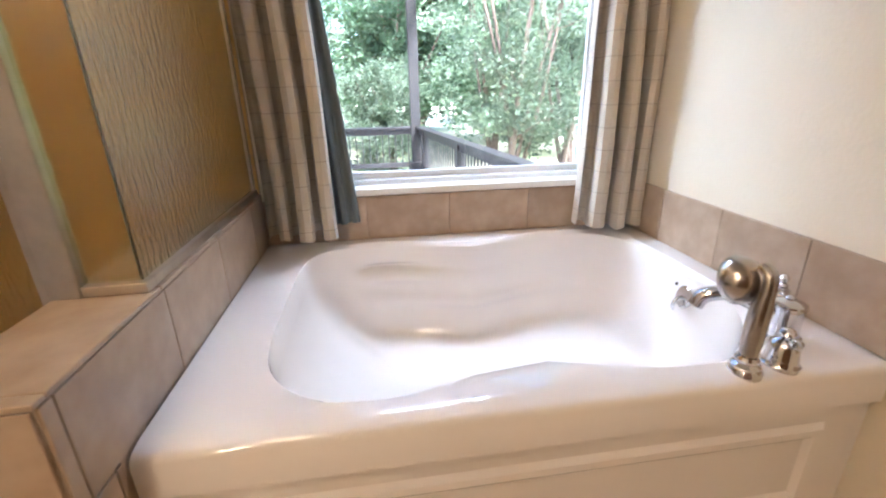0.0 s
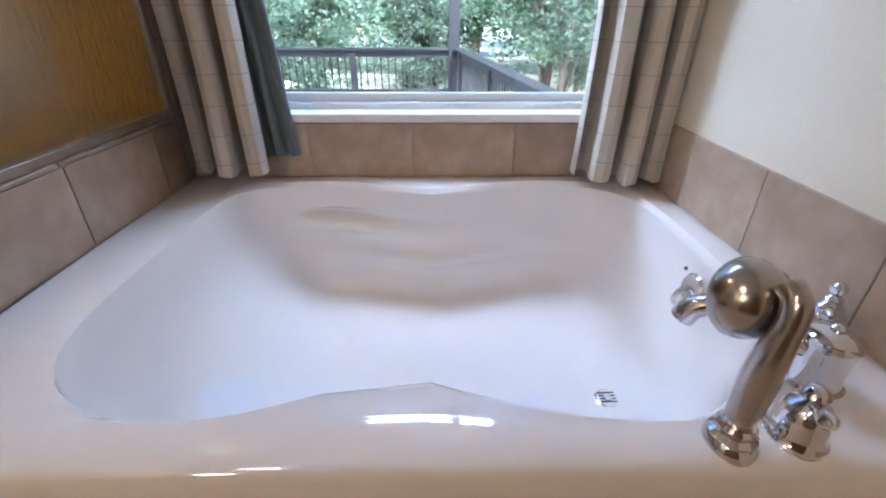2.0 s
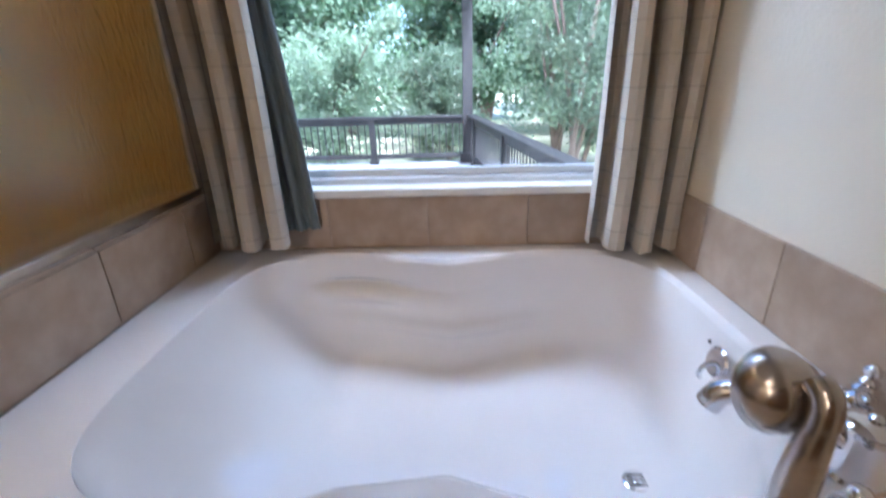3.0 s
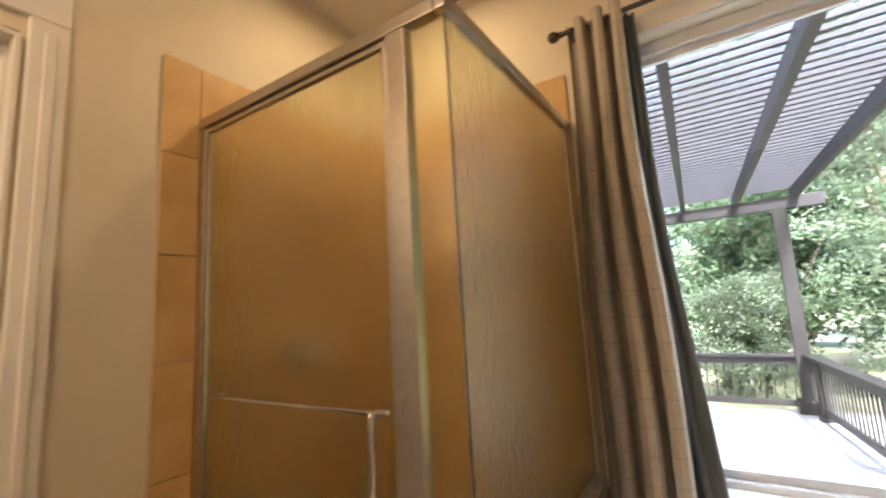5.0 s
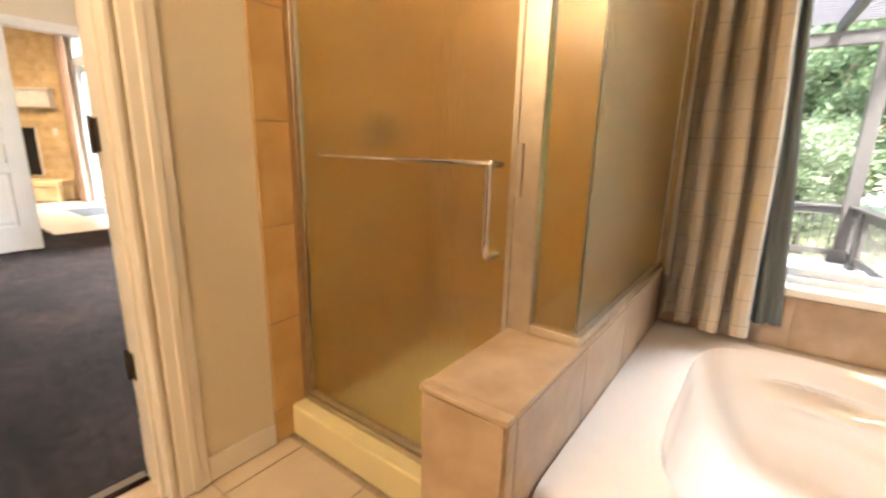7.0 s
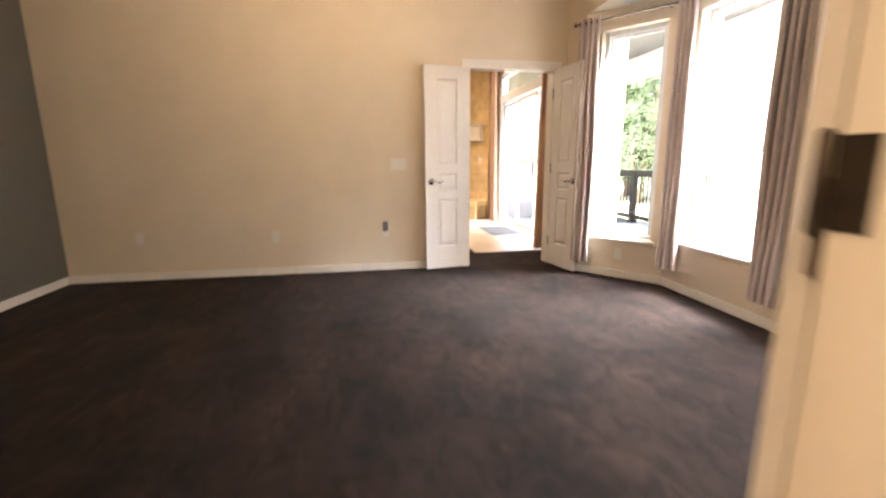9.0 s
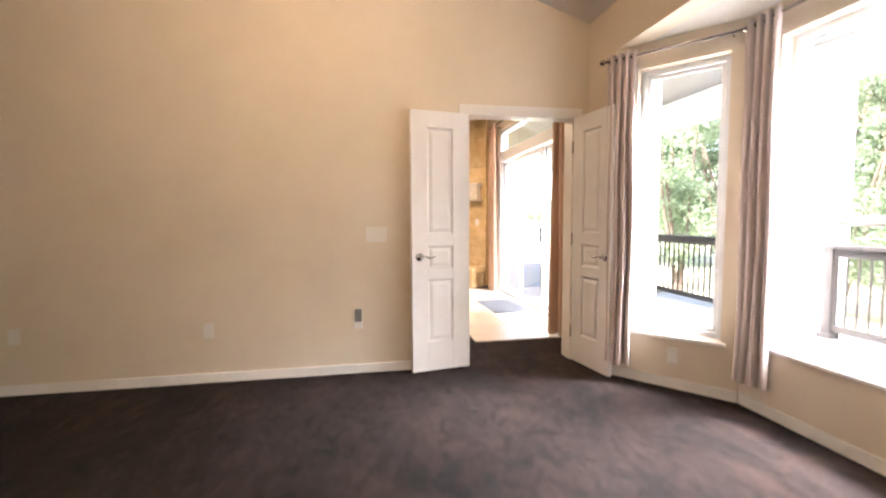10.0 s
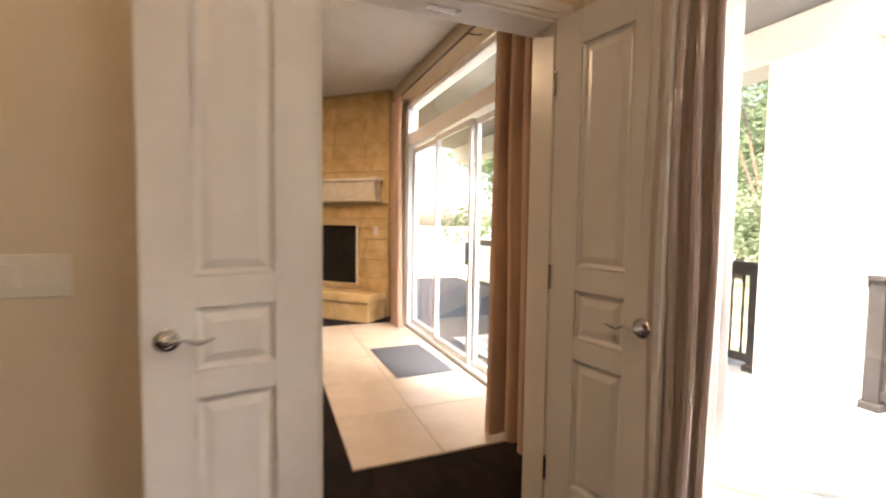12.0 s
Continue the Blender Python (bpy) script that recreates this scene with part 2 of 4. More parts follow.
def lathe(bm, profile, m, seg=24):
    """Turns (radius, height) pairs round z, placed by m."""
    rings = []
    for r, h in profile:
        rings.append([bm.verts.new(m @ Vector((r * math.cos(2 * math.pi * k / seg), r * math.sin(2 * math.pi * k / seg), h))) for k in range(seg)])
    for a, b in zip(rings, rings[1:]):
        for k in range(seg):
            bm.faces.new((a[k], a[(k + 1) % seg], b[(k + 1) % seg], b[k]))
    bm.faces.new(rings[0][::-1])
    bm.faces.new(rings[-1])
    return bm


def tube(bm, pts, radii, seg=14):
    """A round tube along points."""
    pts = [Vector(p) for p in pts]
    rings = []
    side = None
    for i, p in enumerate(pts):
        d = (pts[min(i + 1, len(pts) - 1)] - pts[max(i - 1, 0)]).normalized()
        if side is None:
            side = d.orthogonal().normalized()
        side = (side - d * side.dot(d)).normalized()
        up = d.cross(side)
        r = radii[i] if isinstance(radii, (list, tuple)) else radii
        rings.append([bm.verts.new(p + side * (r * math.cos(2 * math.pi * k / seg)) + up * (r * math.sin(2 * math.pi * k / seg))) for k in range(seg)])
    for a, b in zip(rings, rings[1:]):
        for k in range(seg):
            bm.faces.new((a[k], a[(k + 1) % seg], b[(k + 1) % seg], b[k]))
    bm.faces.new(rings[0][::-1])
    bm.faces.new(rings[-1])
    return bm


def bez(pts, n=16):
    """Points along a smooth curve through pts."""
    pts = [Vector(p) for p in pts]
    out = []
    for i in range(len(pts) - 1):
        p0, p1, p2, p3 = pts[max(i - 1, 0)], pts[i], pts[i + 1], pts[min(i + 2, len(pts) - 1)]
        for k in range(n):
            t = k / n
            out.append(0.5 * ((2 * p1) + (p2 - p0) * t + (2 * p0 - 5 * p1 + 4 * p2 - p3) * t * t + (3 * p1 - p0 - 3 * p2 + p3) * t ** 3))
    out.append(pts[-1])
    return out


def wall_boxes(L, H, T, openings, m, x_start=0.0, z_start=0.0):
    """A wall along local x, thick along local y, with openings (x0, x1, z0, z1)."""
    bm = bmesh.new()
    xs = sorted({x_start, L, *[o[0] for o in openings], *[o[1] for o in openings]})
    for a, b in zip(xs, xs[1:]):
        mid = (a + b) / 2
        cuts = sorted((o[2], o[3]) for o in openings if o[0] < mid < o[1])
        z = z_start
        for c0, c1 in cuts:
            if c0 > z + 1e-4:
                box(bm, a, b, 0, T, z, c0, m=m)
            z = c1
        if H > z + 1e-4:
            box(bm, a, b, 0, T, z, H, m=m)
    return bm


def frame_at(x, y, angle):
    """Local x along a wall at that plan angle, local y to its left."""
    return pose(x, y, 0, 0, 0, angle)


def curtain(name, m, width, z0, z1, folds, amp, material, label, top_width=None, seed=0, rings=0, lean=0.0, group="", ring_mat=None):
    """A gathered cloth panel with thickness, in a frame m: x along the rod, y its depth."""
    rng = random.Random(seed)
    nx, nz = folds * 12, 26
    tw = top_width or width
    ph = [rng.uniform(-0.5, 0.5) for _ in range(folds + 2)]
    am = [rng.uniform(0.7, 1.25) for _ in range(folds + 2)]
    bm = bmesh.new()
    uvl = bm.loops.layers.uv.new("UVMap")
    sheets = []
    for off in (0.0, 0.005):
        grid = []
        for j in range(nz + 1):
            v = j / nz
            z = z1 + (z0 - z1) * v
            row = []
            w = tw + (width - tw) * v
            for i in range(nx + 1):
                u = i / nx
                fi = u * folds
                k = int(min(fi, folds - 1))
                a = amp * (am[k] * (1 - (fi - k)) + am[k + 1] * (fi - k)) * (0.75 + 0.35 * v)
                wob = 0.25 * ph[k] * v
                x = (u - 0.5) * w + lean * v * v - 0.24 * a * math.sin(4 * math.pi * fi + wob) + 0.006 * math.sin(9 * v + k)
                y = a * math.sin(2 * math.pi * fi + wob) + 0.02 * math.sin(3 * v + ph[k] * 4) * v - off
                row.append(bm.verts.new(m @ Vector((x, y, z - 0.008 * rng.random() * (j == nz)))))
            grid.append(row)
        sheets.append(grid)
    cloth = width * 1.9
    for s, g in enumerate(sheets):
        for j in range(nz):
            for i in range(nx):
                q = [g[j][i], g[j][i + 1], g[j + 1][i + 1], g[j + 1][i]]
                uvs = [(i, j), (i + 1, j), (i + 1, j + 1), (i, j + 1)]
                if s:
                    q.reverse()
                    uvs.reverse()
                f = bm.faces.new(q)
                for lp, (a, b) in zip(f.loops, uvs):
                    lp[uvl].uv = (a / nx * cloth, b / nz * (z1 - z0))
    a, b = sheets
    for j in range(nz):
        bm.faces.new((a[j][0], a[j + 1][0], b[j + 1][0], b[j][0]))
        bm.faces.new((a[j][nx], b[j][nx], b[j + 1][nx], a[j + 1][nx]))
    for i in range(nx):
        bm.faces.new((a[nz][i], a[nz][i + 1], b[nz][i + 1], b[nz][i]))
        bm.faces.new((a[0][i], b[0][i], b[0][i + 1], a[0][i + 1]))
    p = m @ Vector((0, 0, z0))
    t = thing(name, p.x, p.y, p.z, label, "curtain", group)
    part("cloth", bm, material, t, smooth=True)
    for k in range(rings):
        x = ((k + 0.5) / rings - 0.5) * tw
        gb = bmesh.new()
        ring = [Vector((x, 0.026 * math.cos(2 * math.pi * q / 16), z1 - 0.045 + 0.026 * math.sin(2 * math.pi * q / 16))) for q in range(17)]
        tube(gb, [m @ r for r in ring], 0.004, 6)
        part("grommet", gb, ring_mat or M_DARKM, t, "metal ring on the curtain rod", smooth=True)
    return t


def rod(name, p0, p1, material, label, finial=0.022, brackets=(0.03, 0.97), back=Vector((0, 0.09, 0))):
    p0, p1 = Vector(p0), Vector(p1)
    t = thing(name, p0.x, p0.y, p0.z, label, "curtain rod")
    part("pole", tube(bmesh.new(), [p0, p1], 0.0095, 12), material, t, smooth=True)
    d = (p1 - p0).normalized()
    for p, s in ((p0, -1), (p1, 1)):
        mm = Matrix.Translation(p) @ (d * s).to_track_quat('Z', 'Y').to_matrix().to_4x4()
        part("finial", lathe(bmesh.new(), [(0.008, 0), (0.014, 0.004), (0.009, 0.012), (0.017, 0.02), (finial, 0.034), (0.018, 0.05), (0.006, 0.058)], mm, 16), material, t, smooth=True)
    for f in brackets:
        p = p0.lerp(p1, f)
        part("bracket", tube(bmesh.new(), [p + Vector((0, 0, -0.012)), p + back * 0.5 + Vector((0, 0, -0.012)), p + back], 0.006, 8), material, t, smooth=True)
    return t


def panel_door(name, hinge_x, hinge_y, angle, w, h, label, handle_side=1):
    """A three-panel leaf that reaches w from its hinge along the plan angle; its face side is local -y and +y alike."""
    m = pose(hinge_x, hinge_y, 0.012, 0, 0, angle)
    t = thing(name, hinge_x, hinge_y, 0.0, label, "door")
    th = 0.035
    st = w * 0.27
    zs = [0.0, 0.235, 0.745, 0.825, 1.01, 1.10, h - 0.13, h]
    part("stile", B(0, st, -th / 2, th / 2, 0, h, 0.002, m), M_DOOR, t)
    part("stile", B(w - st, w, -th / 2, th / 2, 0, h, 0.002, m), M_DOOR, t)
    for a, b in ((0, 1), (2, 3), (4, 5), (6, 7)):
        part("rail", B(st, w - st, -th / 2, th / 2, zs[a], zs[b], 0.0015, m), M_DOOR, t)
    for a, b in ((1, 2), (3, 4), (5, 6)):
        bm = B(st, w - st, -0.007, 0.007, zs[a], zs[b], 0, m)
        for s in (-1, 1):
            x0, x1, z0, z1 = st + 0.004, w - st - 0.004, zs[a] + 0.004, zs[b] - 0.004
            loops = []
            for ins, d in ((0, 0.0165), (0.008, 0.010), (0.016, 0.0078), (0.042, 0.0155)):
                loops.append([bm.verts.new(m @ Vector((x, s * d, z))) for x, z in ((x0 + ins, z0 + ins), (x1 - ins, z0 + ins), (x1 - ins, z1 - ins), (x0 + ins, z1 - ins))])
            for la, lb in zip(loops, loops[1:]):
                for k in range(4):
                    bm.faces.new((la[k], la[(k + 1) % 4], lb[(k + 1) % 4], lb[k]))
            bm.faces.new(loops[-1])
        bmesh.ops.recalc_face_normals(bm, faces=bm.faces)
        part("panel", bm, M_DOOR, t)
    for s in (-1, 1):
        c = m @ pose(w - 0.062, s * th / 2, 0.925, 90 if s < 0 else -90)
        hd = part("handle", lathe(bmesh.new(), [(0.033, 0), (0.033, 0.004), (0.028, 0.009), (0.014, 0.012), (0.011, 0.03), (0.013, 0.045), (0.008, 0.05)], c, 24), M_CHROME, t, "polished chrome lever handle", smooth=True)
        y = s * (th / 2 + 0.042)
        lv = bez([(w - 0.062, y, 0.925), (w - 0.10, y + s * 0.004, 0.93), (w - 0.135, y, 0.918), (w - 0.178, y, 0.927)], 8)
        part("lever", tube(bmesh.new(), [m @ p for p in lv], [0.009 - 0.004 * abs(math.sin(i * 0.2)) for i in range(len(lv))], 10), M_CHROME, hd, smooth=True)
    for z in (0.25, 1.05, 1.82):
        part("hinge", lathe(bmesh.new(), [(0.007, -0.05), (0.007, 0.05)], m @ pose(-0.004, -th / 2, z), 10), M_BRUSH, t, smooth=True)
    return t


def window(name, m, x0, x1, z0, z1, label, depth=0.10, meet=None, frame_w=0.045, sill=0.06, lining=True):
    """A white window in a wall frame m (y outward): frame, panes, stool."""
    t = thing(name, *(m @ Vector(((x0 + x1) / 2, depth, z0))), label, "window", kind="structure")
    f = frame_w
    for nm, a in (("window_frame", (x0, x0 + f, z0, z1)), ("window_frame", (x1 - f, x1, z0, z1)), ("window_frame", (x0 + f, x1 - f, z1 - f, z1)), ("window_frame", (x0 + f, x1 - f, z0, z0 + f))):
        part(nm, B(a[0], a[1], depth - 0.035, depth + 0.045, a[2], a[3], 0.004, m), M_VINYL, t)
    i = f - 0.004
    spans = [(z0 + f, z1 - f)] if meet is None else [(z0 + f, meet), (meet, z1 - f)]
    for k, (a, b) in enumerate(spans):
        d = depth + (0.0 if k == 0 else 0.018)
        s = 0.028
        for q in ((x0 + f, x0 + f + s, a, b), (x1 - f - s, x1 - f, a, b), (x0 + f + s, x1 - f - s, a, a + s), (x0 + f + s, x1 - f - s, b - s, b)):
            part("sash", B(q[0] + 0.001, q[1] - 0.001, d - 0.012, d + 0.012, q[2] + 0.001, q[3] - 0.001, 0.002, m), M_VINYL, t)
        pane = part("pane", B(x0 + f + s - 0.004, x1 - f - s + 0.004, d - 0.002, d + 0.002, a + s - 0.004, b - s + 0.004, 0, m), M_GLASS, t, "clear glass pane")
        pane.visible_shadow = False
    if sill:
        part("window_sill", B(x0 - 0.03, x1 + 0.03, -sill * 0.5, depth - 0.036, z0 - 0.028, z0 - 0.002, 0.005, m), M_TRIM, t)
    return t


def casing(name, m, x0, x1, z1, w, label, y=-0.018):
    """Moulded boards round an opening, on the face of a wall (local y 0)."""
    t = thing(name, *(m @ Vector((x0, 0, 0))), label, "door casing", kind="structure")
    for a, b, c, d in ((x0 - w, x0, 0.0, z1), (x1, x1 + w, 0.0, z1), (x0 - w, x1 + w, z1, z1 + w)):
        bm = B(a, b, y, -0.001, c, d, 0.003, m)
        if d - c > 0.5:
            box(bm, a + w * 0.28, b - w * 0.28, y - 0.006, y, c, d - 0.002, 0.002, m)
        else:
            box(bm, a + 0.02, b - 0.02, y - 0.006, y, c + w * 0.28, d - w * 0.28, 0.002, m)
        part("board", bm, M_TRIM, t)
    return t


def tiles(parent, m, x0, x1, z0, z1, tw, th, material, off=0.0, name="tile", gap=0.003, proud=0.006, zoff=0.0):
    """Tiles as pieces on the face y = 0 of frame m, towards local -y. Alike sizes share one mesh."""
    cache = {}
    n0, n1 = math.floor((x0 - off) / tw), math.ceil((x1 - off) / tw)
    k0, k1 = math.floor((z0 - zoff) / th), math.ceil((z1 - zoff) / th)
    for i in range(n0, n1):
        for k in range(k0, k1):
            a, b = max(x0, off + i * tw), min(x1, off + (i + 1) * tw)
            c, d = max(z0, zoff + k * th), min(z1, zoff + (k + 1) * th)
            if b - a < 0.02 or d - c < 0.015:
                continue
            key = (round(b - a, 3), round(d - c, 3))
            if key not in cache:
                me = bpy.data.meshes.new(name)
                w, h = (b - a) / 2 - gap / 2, (d - c) / 2 - gap / 2
                bb = B(-w, w, -proud, -0.0005, -h, h, 0.0016)
                bb.to_mesh(me)
                bb.free()
                me.materials.append(material)
                cache[key] = me
            ob = new(name, cache[key])
            ob.parent = parent
            ob.matrix_basis = WM.get(parent, Matrix()).inverted() @ m @ Matrix.Translation(((a + b) / 2, 0, (c + d) / 2))


def wall_plate(name, m, x, z, w, h, label, rockers=0, category="switch"):
    t = thing(name, *(m @ Vector((x, 0, z))), label, category)
    part("plate", B(x - w / 2, x + w / 2, -0.007, -0.0005, z - h / 2, z + h / 2, 0.003, m), M_PLATE, t)
    for k in range(rockers):
        c = x + (k - (rockers - 1) / 2) * 0.046
        part("rocker", B(c - 0.016, c + 0.016, -0.011, -0.007, z - 0.033, z + 0.033, 0.002, m), M_PLATE, t)
    if not rockers:
        for dz in (-0.02, 0.02):
            part("socket", B(x - 0.016, x + 0.016, -0.009, -0.007, z + dz - 0.014, z + dz + 0.014, 0.003, m), M_PLATE, t)
    return t

# ---- large structure ----
XW0, XW1 = -1.195, -1.03          # wall between bedroom and bathroom
XD0, XD1 = -5.60, -5.466         # wall with the double doors
CEIL = 2.75

# bathroom shell
F_BACK = frame_at(0, 0, 0)       # window wall, local y outward
structure("wall_bath_window", wall_boxes(1.75, CEIL, 0.16, [(0.16, 1.46, 0.640, 2.25)], F_BACK, x_start=-1.03), M_WALLB, "cream painted bathroom wall with the garden window", "wall")
structure("wall_bath_right", B(1.592, 1.75, -3.6, 0, 0, CEIL), M_WALLB, "cream painted wall beside the bath tub", "wall")
structure("wall_bath_rear", B(-1.03, 1.75, -3.74, -3.6, 0, CEIL), M_REAR, "brown wall closing the bathroom", "wall")
structure("wall_bath_bedroom", wall_boxes(5.65, 4.0, XW1 - XW0, [(0.90 + 1.375, 0.90 + 2.245, -0.01, 2.09)], pose(XW0, 0.90, 0, 0, 0, -90)), M_WALLB, "cream painted wall between bedroom and bathroom", "wall")
structure("ceiling_bath", B(-1.03, 1.592, -3.6, 0, CEIL, CEIL + 0.1), M_CEIL, "flat painted bathroom ceiling", "ceiling")
fl = structure("floor_bath", B(-1.20, 1.75, -3.74, 0.16, -0.10, -0.012), M_GROUT, "beige tiled bathroom floor", "floor")

# bedroom shell
structure("floor_bedroom", B(-5.62, -1.20, -4.9, 1.0, -0.10, 0.0), M_CARPET, "dark brown cut pile bedroom carpet", "floor")
structure("wall_double_door", wall_boxes(5.7, 4.2, 0.134, [(4.75 - 0.80, 4.75 + 0.125, -0.01, 2.09)], pose(XD1, -4.75, 0, 0, 0, 90), x_start=-0.15), M_WALL, "warm cream bedroom wall with the double doors", "wall")
structure("wall_bedroom_south", B(-5.62, -1.03, -4.90, -4.75, 0, 4.2), M_ACCENT, "dark grey accent wall of the bedroom", "wall")
structure("wall_bay_return", B(-5.466, -5.067, 0.26, 0.41, 0, 3.2), M_WALL, "short cream wall beside the double doors", "wall")
ANG = math.degrees(math.atan2(0.54, 0.667))
F_BAY1 = frame_at(-5.067, 0.26, ANG)
structure("wall_bay_angled", wall_boxes(0.90, 2.6, 0.16, [(0.166, 0.744, 0.39, 2.32)], F_BAY1), M_WALL, "angled cream bay wall with a tall window", "wall")
F_BAY2 = frame_at(-4.40, 0.80, 0)
structure("wall_bay_front", wall_boxes(2.60, 2.6, 0.16, [(0.20, 1.13, 0.44, 2.30), (1.24, 2.30, 0.44, 2.30)], F_BAY2), M_WALL, "cream bay wall with two wide windows", "wall")
structure("wall_bay_east", B(-1.80, -1.17, 0.80, 0.96, 0, 2.6), M_WALL, "cream wall at the end of the bay", "wall")
structure("ceiling_bay", B(-5.067, -1.17, 0.42, 1.0, 2.50, 2.6), M_CEIL, "flat painted ceiling of the bay", "ceiling")
structure("wall_bay_header", B(-5.067, -1.17, 0.26, 0.42, 2.50, 3.2), M_WALL, "cream painted header over the bay", "wall")
bm = bmesh.new()
prof = [(0.45, 2.80), (-2.40, 3.74), (-4.95, 2.90)]
lo, hi = [], []
for x in (XD1, XW0):
    lo.append([bm.verts.new((x, y, z)) for y, z in prof])
    hi.append([bm.verts.new((x, y, z + 0.1)) for y, z in prof])
for k in range(2):
    bm.faces.new((lo[0][k], lo[0][k + 1], lo[1][k + 1], lo[1][k]))
    bm.faces.new((hi[0][k], hi[1][k], hi[1][k + 1], hi[0][k + 1]))
for q in (0, 1):
    for k in range(2):
        bm.faces.new((lo[q][k], hi[q][k], hi[q][k + 1], lo[q][k + 1]))
bmesh.ops.recalc_face_normals(bm, faces=bm.faces)
structure("ceiling_bedroom", bm, M_CEIL, "vaulted painted bedroom ceiling", "ceiling")

# living room shell
structure("floor_living", B(-13.2, -5.62, -4.9, 0.78, -0.10, 0.0), M_CARPET, "dark brown living room carpet", "floor")
F_LIV = frame_at(-9.70, 0.62, 0)
structure("wall_living_slider", wall_boxes(4.10, 3.04, 0.16, [(0.55, 3.25, 0.0, 2.70)], F_LIV), M_WALL, "cream living room wall with the glass slider", "wall")
structure("wall_living_west", B(-13.34, -13.2, -4.9, 0.8, 0, 3.1), M_WALL, "cream living room wall", "wall")
structure("wall_living_south", B(-13.2, -5.62, -4.9, -4.76, 0, 3.1), M_WALL, "cream living room wall", "wall")
structure("wall_living_corner", B(-13.2, -9.70, 0.62, 0.78, 0, 3.04), M_WALL, "cream living room wall behind the fireplace", "wall")
structure("ceiling_living", B(-13.34, -5.60, -4.9, 0.80, 3.04, 3.14), M_CEIL, "flat pale living room ceiling", "ceiling")

# baseboards
def baseboard(m, a, b, h=0.075):
    bm = B(a, b, -0.013, -0.001, 0, h, 0.003, m)
    structure("baseboard", bm, M_TRIM, "white painted baseboard", "baseboard")


F_DD = pose(XD1, 0, 0, 0, 0, 90)        # local x = +y, local y = -x: room side is -y
baseboard(F_DD, -4.74, -0.89)
baseboard(frame_at(-5.44, 0.26, 0), 0.0, 0.37)
baseboard(F_BAY1, 0.01, 0.85)
baseboard(F_BAY2, 0.01, 2.60)
baseboard(pose(-5.45, -4.75, 0, 0, 0, 180), -4.2, -0.01)
bm = B(XW1 + 0.001, XW1 + 0.014, -1.273, -1.030, 0, 0.085, 0.003)
structure("baseboard", bm, M_TRIM, "white painted baseboard beside the shower", "baseboard")

# doorway between bedroom and bathroom
dw = thing("door_frame_bath", -1.10, -1.37, 0, "cream painted door frame with hinge plates and no leaf in the opening", "door frame", kind="structure")
for y0, y1, yc0, yc1 in ((-1.389, -1.375, -1.375, -1.275), (-2.245, -2.231, -2.345, -2.245)):
    part("jamb", B(XW0 - 0.012, XW1 + 0.012, y0, y1, 0, 2.08, 0.002), M_TRIM, dw)
    for xa, xb in ((XW1 + 0.001, XW1 + 0.019), (XW0 - 0.019, XW0 - 0.001)):
        bm = B(xa, xb, yc0 + 0.012, yc1, 0, 2.14, 0.004)
        s = 1 if xa > -1.1 else -1
        xm = xb if s > 0 else xa
        box(bm, min(xm, xm + s * 0.007), max(xm, xm + s * 0.007), yc0 + 0.045, yc1 - 0.03, 0, 2.10, 0.003)
        part("casing", bm, M_TRIM, dw)
    ys = (y0 - 0.012, y0) if y0 > -2 else (y1, y1 + 0.012)
    part("door_stop", B(-1.10, -1.065, ys[0], ys[1], 0, 2.06, 0.002), M_TRIM, dw)
part("head_jamb", B(XW0 - 0.012, XW1 + 0.012, -2.231, -1.389, 2.066, 2.08, 0.002), M_TRIM, dw)
for xa, xb in ((XW1 + 0.001, XW1 + 0.019), (XW0 - 0.019, XW0 - 0.001)):
    part("casing", B(xa, xb, -2.345, -1.275, 2.141, 2.25, 0.004), M_TRIM, dw)
part("threshold", B(-1.245, -1.21, -2.231, -1.389, -0.011, 0.004, 0.002), M_BRUSH, dw)
for z in (0.41, 1.107, 1.80):
    for y, s, mm in ((-1.389, -1, M_DARKM), (-2.231, 1, M_BRUSH)):
        h = part("hinge", B(-1.207, -1.169, min(y, y + s * 0.003), max(y, y + s * 0.003), z - 0.045, z + 0.045, 0.001), mm, dw, "metal butt hinge plate")
        part("knuckle", lathe(bmesh.new(), [(0.004, -0.052), (0.007, -0.047), (0.007, 0.047), (0.004, 0.052)], pose(-1.216, y + s * 0.005, z), 10), mm, h, smooth=True)
panel_door("bathroom_door", -1.238, -2.237, -92, 0.42, 2.05, "white three-panel bathroom door leaf opened flat into the bedroom")
panel_door("bathroom_door", -1.238, -1.377, 92, 0.42, 2.05, "white three-panel bathroom door leaf opened flat into the bedroom")

# double doors
dd = thing("door_frame_double", XD1, -0.80, 0, "white door lining of the double doors", "door frame", kind="structure")
part("jamb", B(XD0 - 0.01, XD1 + 0.01, -0.80, -0.786, 0, 2.09, 0.002), M_TRIM, dd)
part("jamb", B(XD0 - 0.01, XD1 + 0.01, 0.111, 0.125, 0, 2.09, 0.002), M_TRIM, dd)
part("head_jamb", B(XD0 - 0.01, XD1 + 0.01, -0.786, 0.111, 2.076, 2.09, 0.002), M_TRIM, dd)
part("ball_catch", B(-5.55, -5.51, -0.40, -0.27, 2.072, 2.0765, 0.001), M_BRUSH, dd, "brushed metal ball catch plates")
casing("trim_double_door", F_DD, -0.80, 0.125, 2.09, 0.068, "white moulded casing round the double doors")
panel_door("double_door", -5.445, -0.812, -79.5, 0.475, 2.065, "white three-panel door leaf opened against the wall")
panel_door("double_door", -5.440, 0.130, 9.5, 0.475, 2.065, "white three-panel door leaf opened beside the bay curtain")

